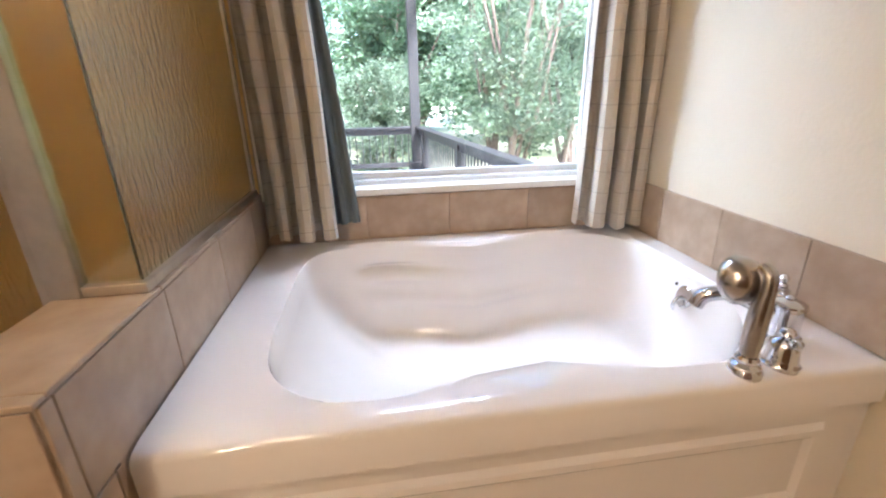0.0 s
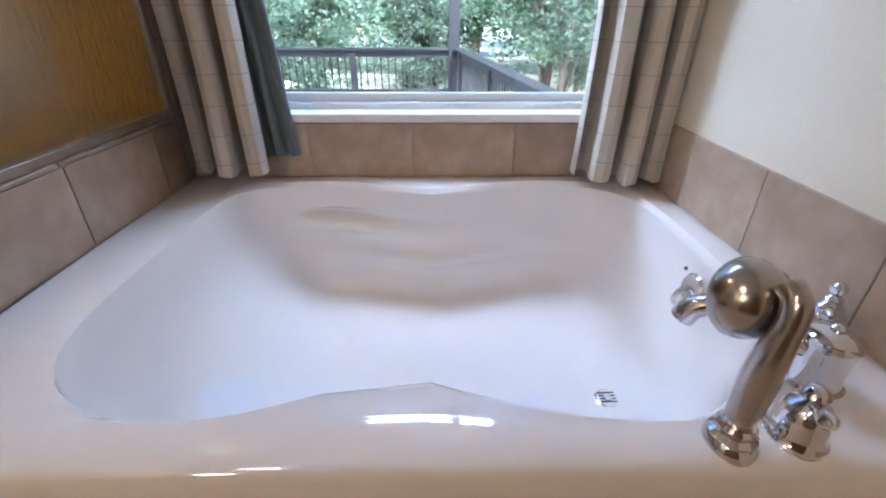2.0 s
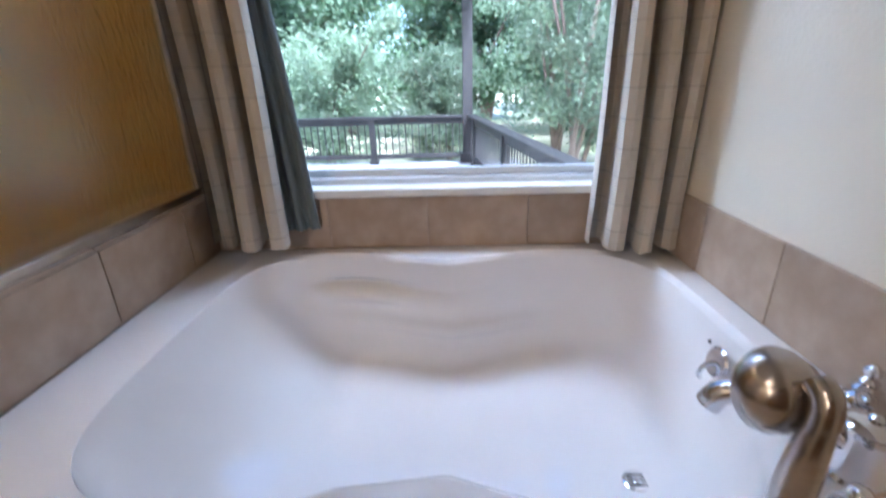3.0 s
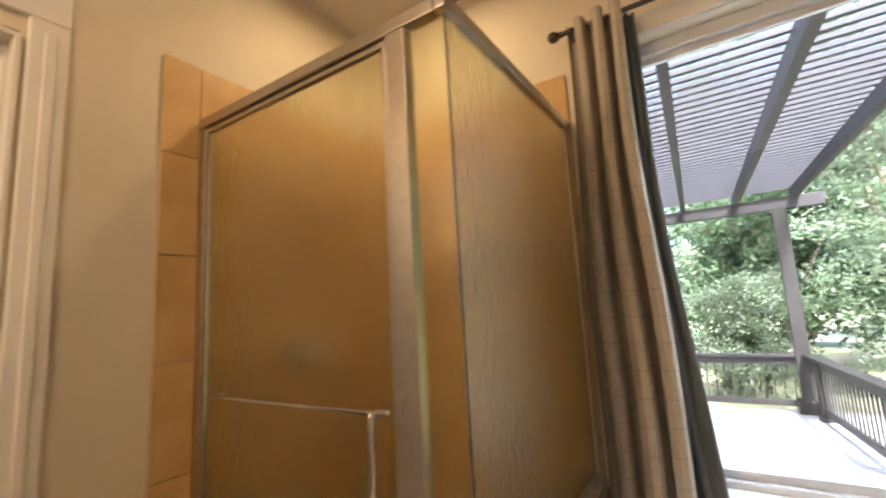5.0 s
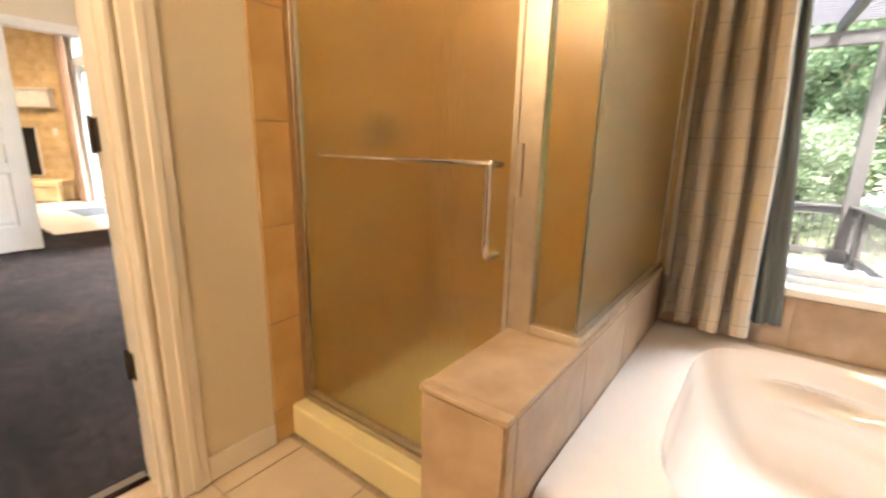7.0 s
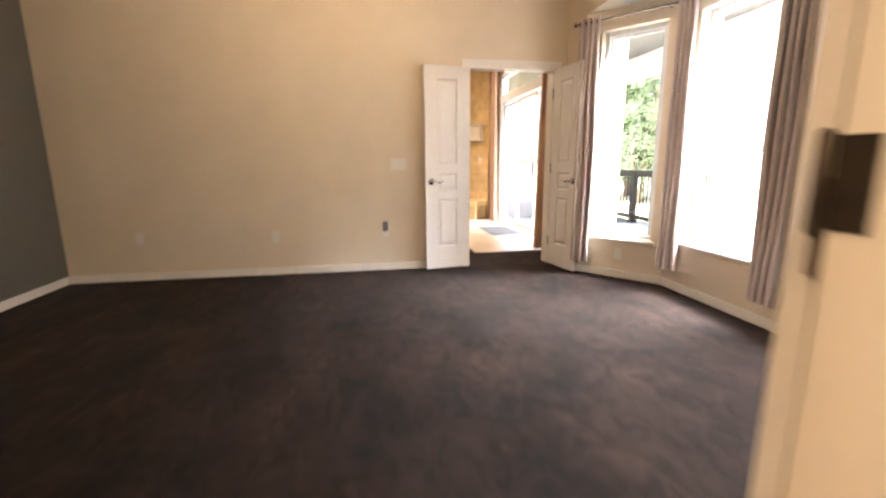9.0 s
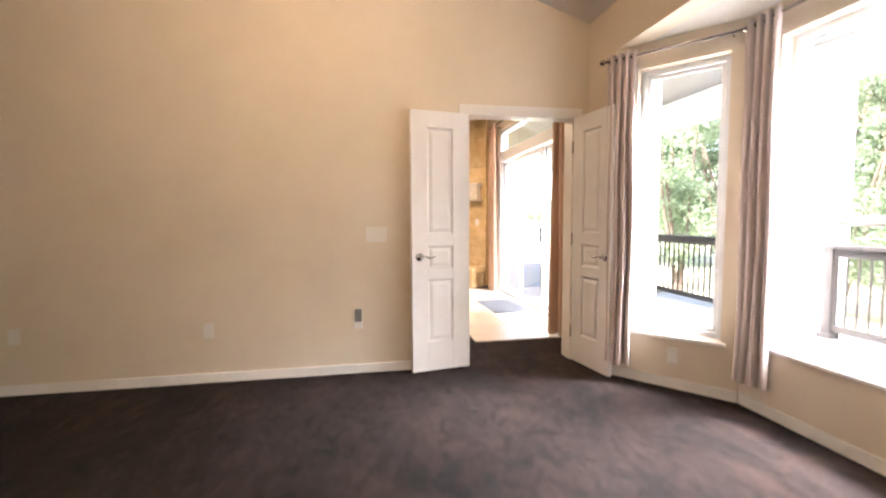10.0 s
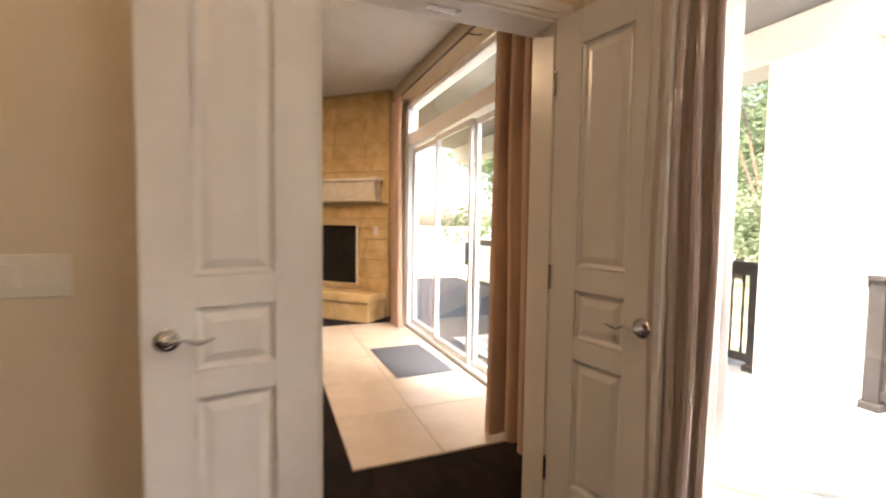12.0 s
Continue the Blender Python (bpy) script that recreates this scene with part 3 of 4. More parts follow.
# windows
window("window_1", F_BACK, 0.16, 1.46, 0.642, 2.25, "white vinyl picture window over the bath tub", depth=0.10, frame_w=0.05, sill=0)
part("window_sill", B(0.162, 1.458, -0.018, 0.064, 0.642, 0.670, 0.004), M_TRIM, bpy.data.objects["window_1"])
window("window_2", F_BAY1, 0.166, 0.744, 0.39, 2.32, "tall white bay window with one pane", depth=0.115, frame_w=0.04)
window("window_3", F_BAY2, 0.20, 1.13, 0.44, 2.30, "white double-hung bay window", depth=0.115, meet=1.215, frame_w=0.035)
window("window_4", F_BAY2, 1.24, 2.30, 0.44, 2.30, "white double-hung bay window", depth=0.115, meet=1.215, frame_w=0.035)
bm = B(0.12, 1.50, -0.014, -0.002, 2.25, 2.33, 0.004, F_BACK)
structure("trim_window_head", bm, M_TRIM, "white head trim over the bathroom window", "trim")

# ---- bathroom things ----
DECK = 0.455
tub = thing("bath_tub", 0.80, -0.55, 0, "white acrylic alcove bath tub with waisted rim and panelled apron", "bath tub")


def rim_point(t, waist=1.0):
    """Basin outline: t runs once round."""
    a = 2 * math.pi * t
    ca, sa = math.cos(a), math.sin(a)
    n = 4.8
    x = math.copysign(abs(ca) ** (2 / n), ca)
    y = math.copysign(abs(sa) ** (2 / n), sa)
    px, py = 0.850 + 0.655 * x, -0.545 + 0.500 * y
    if y < 0:
        py += waist * 0.095 * math.exp(-((px - 0.80) / 0.20) ** 2) * min(1, -y)
        py += 0.19 * max(0.0, (px - 1.22) / 0.31) ** 1.5 * min(1, -y)
    else:
        py -= waist * 0.10 * math.exp(-((px - 0.85) / 0.22) ** 2) * min(1, y)
    return px, py


NT = 160
bm = bmesh.new()
rings = []
X0, X1, Y0, Y1 = 0.032, 1.590, -1.12, -0.002


def rect_hit(px, py):
    cx, cy = 0.83, -0.55
    dx, dy = px - cx, py - cy
    k = min((X1 - cx) / dx if dx > 1e-6 else 1e9, (X0 - cx) / dx if dx < -1e-6 else 1e9, (Y1 - cy) / dy if dy > 1e-6 else 1e9, (Y0 - cy) / dy if dy < -1e-6 else 1e9)
    return cx + dx * k, cy + dy * k


rim = [rim_point(k / NT) for k in range(NT)]
outer = [rect_hit(*p) for p in rim]
for cx, cy in ((X0, Y0), (X1, Y0), (X0, Y1), (X1, Y1)):
    k = min(range(NT), key=lambda i: (outer[i][0] - cx) ** 2 + (outer[i][1] - cy) ** 2)
    outer[k] = (cx, cy)


def ring(pts):
    rings.append([bm.verts.new(p) for p in pts])


inset = lambda p, d: (p[0], max(p[1], Y0 + d))
ring([(x, y, 0.355) for x, y in outer])
ring([(x, y, DECK - 0.016) for x, y in outer])
ring([(*inset(p, 0.005), DECK - 0.005) for p in outer])
ring([(*inset(p, 0.016), DECK) for p in outer])
for f in (0.3, 0.6, 0.86):
    ring([(o[0] + (r[0] - o[0]) * f, max(o[1], Y0 + 0.016) + (r[1] - max(o[1], Y0 + 0.016)) * f, DECK) for o, r in zip(outer, rim)])
for k in range(1, 91):
    s = (k / 90) ** 1.6
    pts = []
    lip = min(1.0, s / 0.10)
    for i in range(NT):
        px, py = rim_point(i / NT, 1 - 0.45 * s)
        cx, cy = 0.93, -0.55
        left = min(1.0, max(0.0, (0.40 - px) / 0.24))
        left = left * left * (3 - 2 * left)
        n = 4.0 - 1.9 * left
        run = 0.15 + 0.32 * left
        d = math.hypot(px - cx, py - cy)
        a = s * math.pi / 2
        inw = run * (1 - math.cos(a) ** (2 / n)) + 0.008 * math.sin(lip * math.pi / 2)
        drop = math.sin(a) ** (2 / n)
        if py > -0.30:
            for x0, w, z0, h, amt in ((0.55, 0.15, 0.26, 0.035, -0.034), (0.55, 0.16, 0.37, 0.060, 0.026), (0.85, 0.42, 0.62, 0.08, 0.022)):
                inw += amt * math.exp(-((px - x0) / w) ** 4) * math.exp(-((drop - z0) / h) ** 2)
        q = max(0.0, 1 - inw / d)
        pts.append((cx + (px - cx) * q, cy + (py - cy) * q, DECK - 0.006 * lip - 0.410 * drop))
    ring(pts)
last = [v.co.copy() for v in rings[-1]]
for f in (0.85, 0.6, 0.3):
    ring([(1.0 + (v.x - 1.0) * f, -0.55 + (v.y + 0.55) * f, v.z - 0.012 * (1 - f)) for v in last])
for a, b in zip(rings, rings[1:]):
    for k in range(NT):
        bm.faces.new((a[k], a[(k + 1) % NT], b[(k + 1) % NT], b[k]))
bm.faces.new(rings[-1])
for v in bm.verts:
    # the front lip of the deck is rolled: it falls a little towards the apron
    fall = min(1.0, max(0.0, (-1.075 - v.co.y) / 0.045)) * min(1.0, max(0.0, (v.co.z - DECK + 0.06) / 0.05))
    v.co.z -= 0.008 * fall
bmesh.ops.recalc_face_normals(bm, faces=bm.faces)
part("basin", bm, M_ACRYL, tub, "glossy white basin and deck", smooth=True)
bm = B(X0, X1, -1.102, -1.08, 0.0, 0.356)
part("apron", bm, M_ACRYL, tub, "white apron panel")
bm = bmesh.new()
loops = []
for ins, y in ((0.0, -1.1025), (0.012, -1.114), (0.03, -1.114), (0.045, -1.1035)):
    loops.append([bm.verts.new((x, y, z)) for x, z in ((0.14 + ins, 0.05 + ins), (1.48 - ins, 0.05 + ins), (1.48 - ins, 0.30 - ins), (0.14 + ins, 0.30 - ins))])
for la, lb in zip(loops, loops[1:]):
    for k in range(4):
        bm.faces.new((la[k], la[(k + 1) % 4], lb[(k + 1) % 4], lb[k]))
bmesh.ops.recalc_face_normals(bm, faces=bm.faces)
part("apron_moulding", bm, M_ACRYL, tub)
dr = part("drain", lathe(bmesh.new(), [(0.036, 0), (0.036, 0.003), (0.030, 0.005), (0.026, 0.002), (0.012, 0.002), (0.011, 0.007), (0.004, 0.009)], pose(1.325, -0.625, 0.034), 24), M_CHROME, tub, "round chrome drain", smooth=True)
for k in range(4):
    part("grate_bar", B(1.325 - 0.022, 1.325 + 0.022, -0.641 + k * 0.0105, -0.637 + k * 0.0105, 0.036, 0.0405), M_DARKM, dr)
OV = pose(1.488, -0.585, 0.368, 0, -78, 0)
ov = part("overflow_plate", lathe(bmesh.new(), [(0.038, 0), (0.038, 0.004), (0.033, 0.009), (0.010, 0.011)], OV, 28), M_CHROME, tub, "chrome overflow plate with lever", smooth=True)
part("lever", tube(bmesh.new(), [OV @ Vector(p) for p in bez([(0, 0, 0.008), (-0.01, 0, 0.028), (-0.035, 0.0, 0.034), (-0.05, 0.006, 0.022)], 6)], 0.006, 10), M_CHROME, ov, smooth=True)
part("jet_cap", lathe(bmesh.new(), [(0.006, 0), (0.005, 0.003)], pose(1.494, -0.530, 0.392, 0, -78), 12), M_DARKM, tub)

# filler set on the tub deck
hs = thing("hand_shower", 1.256, -1.078, DECK, "brushed nickel hand shower standing in its deck holder", "hand shower")
part("holder", lathe(bmesh.new(), [(0.034, -0.018), (0.035, 0.002), (0.029, 0.010), (0.030, 0.015), (0.023, 0.021), (0.025, 0.030), (0.021, 0.036)], pose(1.256, -1.078, DECK), 28), M_CHROME, hs, "chrome stepped deck flange", smooth=True)
path = bez([(1.256, -1.078, 0.485), (1.260, -1.075, 0.54), (1.266, -1.072, 0.60), (1.273, -1.069, 0.645), (1.276, -1.061, 0.668), (1.276, -1.043, 0.678)], 6)
part("grip", tube(bmesh.new(), path, [0.0165 + 0.0055 * math.sin(min(1, i / 16) * math.pi) for i in range(len(path))], 18), M_BRUSH, hs, "brushed tapered grip", smooth=True)
HM = Matrix.Translation((1.266, -1.004, 0.634)) @ Vector((-0.25, 0.93, -0.35)).to_track_quat('Z', 'Y').to_matrix().to_4x4()
part("spray_head", lathe(bmesh.new(), [(0.004, -0.047), (0.026, -0.043), (0.045, -0.027), (0.054, -0.005), (0.055, 0.009), (0.051, 0.016), (0.043, 0.017), (0.041, 0.013), (0.002, 0.013)], HM, 32), M_BRUSH, hs, "domed brushed spray head", smooth=True)

FX, FYT = 1.445, -0.975
fa = thing("tub_filler", FX, FYT, DECK, "polished chrome deck tub filler with curved spout", "faucet")
part("body", lathe(bmesh.new(), [(0.041, 0), (0.042, 0.005), (0.036, 0.010), (0.034, 0.030), (0.036, 0.075), (0.039, 0.084), (0.037, 0.092), (0.026, 0.099), (0.008, 0.103), (0.003, 0.104)], pose(FX, FYT, DECK), 32), M_CHROME, fa, smooth=True)
sp = bez([(FX - 0.015, FYT + 0.005, DECK + 0.056), (FX - 0.060, FYT + 0.028, DECK + 0.078), (FX - 0.115, FYT + 0.055, DECK + 0.100), (FX - 0.160, FYT + 0.080, DECK + 0.088), (FX - 0.175, FYT + 0.087, DECK + 0.060)], 8)
part("spout", tube(bmesh.new(), sp, [0.017 + 0.003 * (i / len(sp)) for i in range(len(sp))], 18), M_CHROME, fa, smooth=True)
part("cap_button", lathe(bmesh.new(), [(0.010, 0), (0.011, 0.004), (0.006, 0.009), (0.002, 0.010)], pose(FX, FYT, DECK + 0.102), 16), M_CHROME, fa, smooth=True)


def bell_handle(x, y, label, turn, tall):
    t = thing("faucet_handle", x, y, DECK, label, "faucet handle", "handles of the tub filler")
    part("bell", lathe(bmesh.new(), [(0.038, -0.018), (0.039, 0.003), (0.035, 0.007), (0.033, 0.016), (0.030, 0.045), (0.025, 0.056), (0.013, 0.062), (0.010, 0.066)], pose(x, y, DECK), 32), M_CHROME, t, smooth=True)
    m = pose(x, y, DECK + 0.062)
    if tall:
        part("finial", lathe(bmesh.new(), [(0.012, 0), (0.021, 0.006), (0.012, 0.014), (0.015, 0.020), (0.007, 0.027), (0.013, 0.036), (0.013, 0.043), (0.006, 0.050), (0.003, 0.052)], m, 22), M_CHROME, t, smooth=True)
    else:
        part("knob", lathe(bmesh.new(), [(0.010, 0), (0.015, 0.006), (0.017, 0.013), (0.013, 0.021), (0.004, 0.025)], m, 22), M_CHROME, t, smooth=True)
    d = Vector((math.cos(turn), math.sin(turn), 0.25))
    p = Vector((x, y, DECK + 0.058))
    part("lever", tube(bmesh.new(), [p, p + d * 0.020, p + d * 0.032, p + d * 0.044, p + d * 0.052], [0.010, 0.007, 0.013, 0.011, 0.003], 14), M_CHROME, t, smooth=True)


bell_handle(1.350, -1.070, "polished chrome bell-shaped handle with a round knob", 4.4, False)
bell_handle(1.535, -0.868, "polished chrome bell-shaped handle with a turned finial", 4.0, True)

# curtains over the tub
ROD_Z = 2.31
rod("curtain_rod", (0.06, -0.10, ROD_Z), (1.56, -0.10, ROD_Z), M_DARKM, "dark bronze curtain rod over the bathroom window")
c_left = curtain("curtain", pose(0.175, -0.10, 0), 0.27, 0.515, 2.335, 3, 0.060, M_CURB, "beige windowpane-check curtain gathered beside the window", top_width=0.19, seed=3, lean=0.015, rings=5, group="bathroom curtains")
curtain("curtain", pose(1.45, -0.10, 0), 0.27, 0.490, 2.335, 3, 0.060, M_CURB, "beige windowpane-check curtain gathered beside the window", top_width=0.20, seed=8, rings=5, group="bathroom curtains")
ln = curtain("curtain_lining", pose(0.285, -0.065, 0, 0, 0, 25), 0.11, 0.545, 2.31, 2, 0.012, M_LINING, "dark teal lining hanging at the curtain's edge", top_width=0.04, seed=5, lean=0.075)
cloth = ln.children[0]
cloth.parent, cloth.name = c_left, "lining"
cloth.location = ln.location - c_left.location
tagged(cloth, "dark teal lining turned out at the edge")
bpy.data.objects.remove(ln)

# pony wall and shower
pony = structure("wall_pony", B(-0.150, 0.024, -1.235, -0.001, 0, 0.657), M_GROUT, "low tiled wall between tub and shower", "wall")
structure("shower_curb", B(-1.022, -0.158, -0.955, -0.835, 0.0, 0.128, 0.008), M_PAN, "cream shower curb", "curb")
structure("shower_pan", B(-1.022, -0.158, -0.833, -0.01, 0.0, 0.06, 0.004), M_PAN, "pale shower pan", "shower pan")
FY = -0.885
sh = thing("shower_enclosure", -0.60, FY, 0.128, "framed shower enclosure with rain glass panels and hinged door", "shower enclosure")
a = 0.014
part("wall_channel", B(-1.020, -0.990, FY - a, FY + a, 0.13, 1.97, 0.003), M_ALU, sh, "satin aluminium channel")
part("header", B(-1.020, -0.011, FY - 0.020, FY + 0.020, 1.965, 2.0, 0.003), M_ALU, sh, "satin aluminium header")
part("threshold", B(-0.99, -0.158, FY - 0.018, FY + 0.018, 0.130, 0.155, 0.003), M_ALU, sh)
part("post", B(-0.160, -0.100, FY - 0.018, FY + 0.018, 0.155, 1.965, 0.003), M_ALU, sh, "satin aluminium post")
part("side_header", B(-0.010, 0.022, FY - 0.020, -0.012, 1.966, 2.001, 0.003), M_ALU, sh)
part("back_channel", B(-0.005, 0.017, -0.035, -0.012, 0.69, 1.966, 0.002), M_ALU, sh)
part("side_sill", B(-0.010, 0.022, FY + 0.02, -0.010, 0.668, 0.690, 0.002), M_ALU, sh)
part("front_sill", B(-0.099, 0.022, FY - 0.018, FY + 0.0195, 0.668, 0.690, 0.002), M_ALU, sh)
gl = part("side_panel", B(0.003, 0.009, FY + 0.004, -0.034, 0.689, 1.968), M_FROST, sh, "rain-textured glass side panel")
gl = part("front_panel", B(-0.101, 0.009, FY - 0.003, FY + 0.003, 0.689, 1.967), M_FROST, sh, "narrow rain-textured glass panel")
gl = part("glass_door", B(-0.984, -0.166, FY - 0.003, FY + 0.003, 0.168, 1.955), M_FROST, sh, "rain-textured glass door")
for q in ((-0.988, -0.972, 0.160, 1.960), (-0.180, -0.164, 0.160, 1.960)):
    part("door_stile", B(q[0], q[1], FY - 0.010, FY + 0.010, q[2], q[3], 0.002), M_ALU, gl)
part("door_rail", B(-0.972, -0.180, FY - 0.010, FY + 0.010, 0.158, 0.180, 0.002), M_ALU, gl)
part("door_rail", B(-0.972, -0.180, FY - 0.010, FY + 0.010, 1.944, 1.960, 0.002), M_ALU, gl)
hp = bez([(-0.208, FY - 0.004, 1.060), (-0.208, FY - 0.04, 1.062), (-0.208, FY - 0.055, 1.055), (-0.208, FY - 0.055, 0.96), (-0.208, FY - 0.055, 0.86), (-0.208, FY - 0.04, 0.842), (-0.208, FY - 0.004, 0.845)], 6)
part("pull_handle", tube(bmesh.new(), hp, 0.009, 14), M_CHROME, gl, "chrome pull handle", smooth=True)
tb = bez([(-0.872, FY - 0.005, 1.062), (-0.872, FY - 0.02, 1.062), (-0.857, FY - 0.028, 1.062), (-0.55, FY - 0.028, 1.062), (-0.25, FY - 0.028, 1.062), (-0.235, FY - 0.02, 1.062), (-0.233, FY - 0.005, 1.062)], 6)
part("towel_bar", tube(bmesh.new(), tb, 0.0065, 12), M_CHROME, gl, "slim chrome towel bar on the glass", smooth=True)
part("towel_bar_cap", lathe(bmesh.new(), [(0.012, 0), (0.012, 0.012), (0.006, 0.016)], pose(-0.872, FY - 0.004, 1.062, 90), 14), M_CHROME, gl, smooth=True)
part("latch_plate", B(-0.158, -0.142, FY - 0.024, FY - 0.0185, 0.99, 1.11, 0.002), M_ALU, sh)
shd = thing("wall_shower", -1.02, -0.45, 1.90, "chrome shower head on a wall arm", "shower head")
part("arm", tube(bmesh.new(), bez([(-1.018, -0.45, 1.93), (-0.95, -0.45, 1.95), (-0.87, -0.45, 1.90)], 6), 0.009, 10), M_CHROME, shd, smooth=True)
part("head", lathe(bmesh.new(), [(0.012, 0), (0.02, -0.03), (0.05, -0.05), (0.05, -0.062), (0.004, -0.062)], pose(-0.87, -0.45, 1.905, 0, 25), 20), M_CHROME, shd, smooth=True)
sv = thing("shower_valve", -1.02, -0.45, 1.10, "chrome shower mixing valve", "shower valve")
part("plate", lathe(bmesh.new(), [(0.07, 0), (0.07, 0.006), (0.03, 0.014), (0.025, 0.05), (0.01, 0.055)], pose(-1.019, -0.45, 1.15, 0, 90), 24), M_CHROME, sv, smooth=True)
cl = thing("ceiling_light", 0.30, -2.10, 2.75, "round white flush ceiling light", "ceiling light")
part("rim", lathe(bmesh.new(), [(0.17, 0), (0.17, -0.02), (0.16, -0.025), (0.15, -0.025)], pose(0.30, -2.10, 2.749), 32), M_TRIM, cl, smooth=True)
# unseen bar added for the rear fill lamp; it gives no light itself
vl = thing("vanity_light", 0.30, -3.60, 2.02, "unseen brushed metal light bar added on the rear wall", "wall light")
part("back_plate", B(-0.10, 0.70, -3.598, -3.575, 1.97, 2.07, 0.006), M_BRUSH, vl)
for x in (0.02, 0.30, 0.58):
    part("shade", lathe(bmesh.new(), [(0.055, -0.09), (0.06, -0.08), (0.035, 0.0), (0.012, 0.012)], pose(x, -3.50, 2.02), 20), M_LAMP, vl, smooth=True)

# ---- bedroom things ----
RODB = 2.40
c1 = F_BAY1 @ Vector((-0.03, -0.085, RODB))
c2 = F_BAY1 @ Vector((0.80, -0.085, RODB))
back1 = (F_BAY1.to_3x3() @ Vector((0, 0.084, 0)))
rod("curtain_rod", c1, c2, M_BRUSH, "brushed metal curtain rod over the tall bay window", back=back1, brackets=(0.05, 0.95))
rod("curtain_rod", (-4.30, 0.715, RODB), (-2.05, 0.715, RODB), M_BRUSH, "brushed metal curtain rod over the bay windows", back=Vector((0, 0.084, 0)), brackets=(0.02, 0.5, 0.98))
curtain("curtain", F_BAY1 @ pose(0.075, -0.085, 0), 0.21, 0.14, RODB + 0.035, 4, 0.030, M_CURG, "mauve grey grommet curtain at the tall bay window", seed=11, rings=4, group="bay curtains", ring_mat=M_BRUSH)
curtain("curtain", pose(-4.25, 0.715, 0), 0.24, 0.20, RODB + 0.035, 4, 0.034, M_CURG, "mauve grey grommet curtain in the corner of the bay", seed=12, rings=4, group="bay curtains", ring_mat=M_BRUSH)
curtain("curtain", pose(-3.25, 0.715, 0), 0.30, 0.20, RODB + 0.035, 5, 0.036, M_CURG, "mauve grey grommet curtain between the bay windows", seed=13, rings=5, group="bay curtains", ring_mat=M_BRUSH)
wall_plate("light_switch", F_DD, -1.545, 1.115, 0.165, 0.118, "ivory three-gang rocker switch plate on the cream wall", rockers=3)
wall_plate("outlet", F_DD, -2.81, 0.40, 0.072, 0.115, "ivory wall outlet above the baseboard", category="outlet")
wall_plate("outlet", F_DD, -4.08, 0.42, 0.072, 0.115, "ivory wall outlet above the baseboard", category="outlet")
wall_plate("outlet", F_BAY1, 0.45, 0.24, 0.072, 0.115, "ivory wall outlet under the tall bay window", category="outlet")
wb = thing("cable_box", XD1, -1.70, 0.44, "ivory plate with an open black cable pass-through cover", "cable plate")
part("plate", B(-1.70 - 0.036, -1.70 + 0.036, -0.007, -0.0005, 0.36, 0.475, 0.003, F_DD), M_PLATE, wb)
part("hood", B(-1.70 - 0.024, -1.70 + 0.030, -0.034, -0.007, 0.425, 0.525, 0.006, F_DD), M_GREYP, wb, "dark grey hooded cover")
bl = thing("ceiling_light", -3.40, -1.90, 3.33, "white pendant dome light under the vaulted ceiling", "ceiling light")
part("stem", tube(bmesh.new(), [(-3.40, -1.90, 3.37), (-3.40, -1.90, 3.60)], 0.012, 10), M_BRUSH, bl, smooth=True)
part("rim", lathe(bmesh.new(), [(0.03, 0.08), (0.22, 0.02), (0.24, 0.0), (0.23, -0.01), (0.22, -0.01)], pose(-3.40, -1.90, 3.30), 32), M_TRIM, bl, smooth=True)

# ---- living room things ----
fp_m = pose(-9.66, 0.54, 0, 0, 0, 225)          # local x along the face, away from the slider; room side is local +y
fp = thing("fireplace", -9.9, 0.2, 0, "corner fireplace faced with golden limestone blocks", "fireplace")
bm = wall_boxes(3.2, 3.035, 0.45, [(0.50, 1.44, 0.42, 1.235)], fp_m @ pose(0, -0.45, 0))
body = part("core", bm, M_MORTAR, fp, "mortar core")
part("firebox", B(0.49, 1.45, -0.44, -0.40, 0.41, 1.24, 0, fp_m), M_SOOT, fp, "soot-black firebox")
for q in ((0.502, 0.53, 0.422, 1.233), (1.41, 1.438, 0.422, 1.233)):
    part("firebox_side", B(q[0], q[1], -0.40, -0.03, q[2], q[3], 0, fp_m), M_SOOT, fp)
part("firebox_frame", B(0.46, 0.50, -0.03, 0.02, 0.42, 1.235, 0.003, fp_m), M_MANTEL, fp)
part("firebox_screen", B(0.531, 1.409, -0.09, -0.075, 0.424, 1.231, 0.002, fp_m), M_SOOT, fp, "black mesh screen")
rng = random.Random(4)
z = 0.0
while z < 3.0:
    h = rng.choice((0.14, 0.19, 0.25))
    h = min(h, 3.03 - z)
    x = -0.02
    while x < 2.2:
        w = rng.uniform(0.22, 0.58)
        x1 = min(x + w, 2.25)
        spans = [(x, x1)]
        if z + h > 0.42 and z < 1.235:
            spans = [(a, b) for a, b in ((x, min(x1, 0.46)), (max(x, 1.44), x1)) if b - a > 0.04]
        for a, b in spans:
            if h > 0.03:
                d = rng.uniform(0.008, 0.022)
                part("stone", B(a + 0.004, b - 0.004, 0.0005, d, z + 0.004, z + h - 0.004, 0.006, fp_m), M_STONE, fp)
        x = x1
    z += h
he = thing("hearth", -9.6, 0.2, 0, "raised limestone hearth in front of the fireplace", "hearth")
for k in range(5):
    part("base_stone", B(0.02 + k * 0.46, 0.475 + k * 0.46, 0.03, 0.44, 0.0, 0.255, 0.012, fp_m), M_STONE, he)
    part("slab", B(0.0 + k * 0.46, 0.458 + k * 0.46, 0.03, 0.47, 0.258, 0.365, 0.014, fp_m), M_STONE, he, "hearth slab")
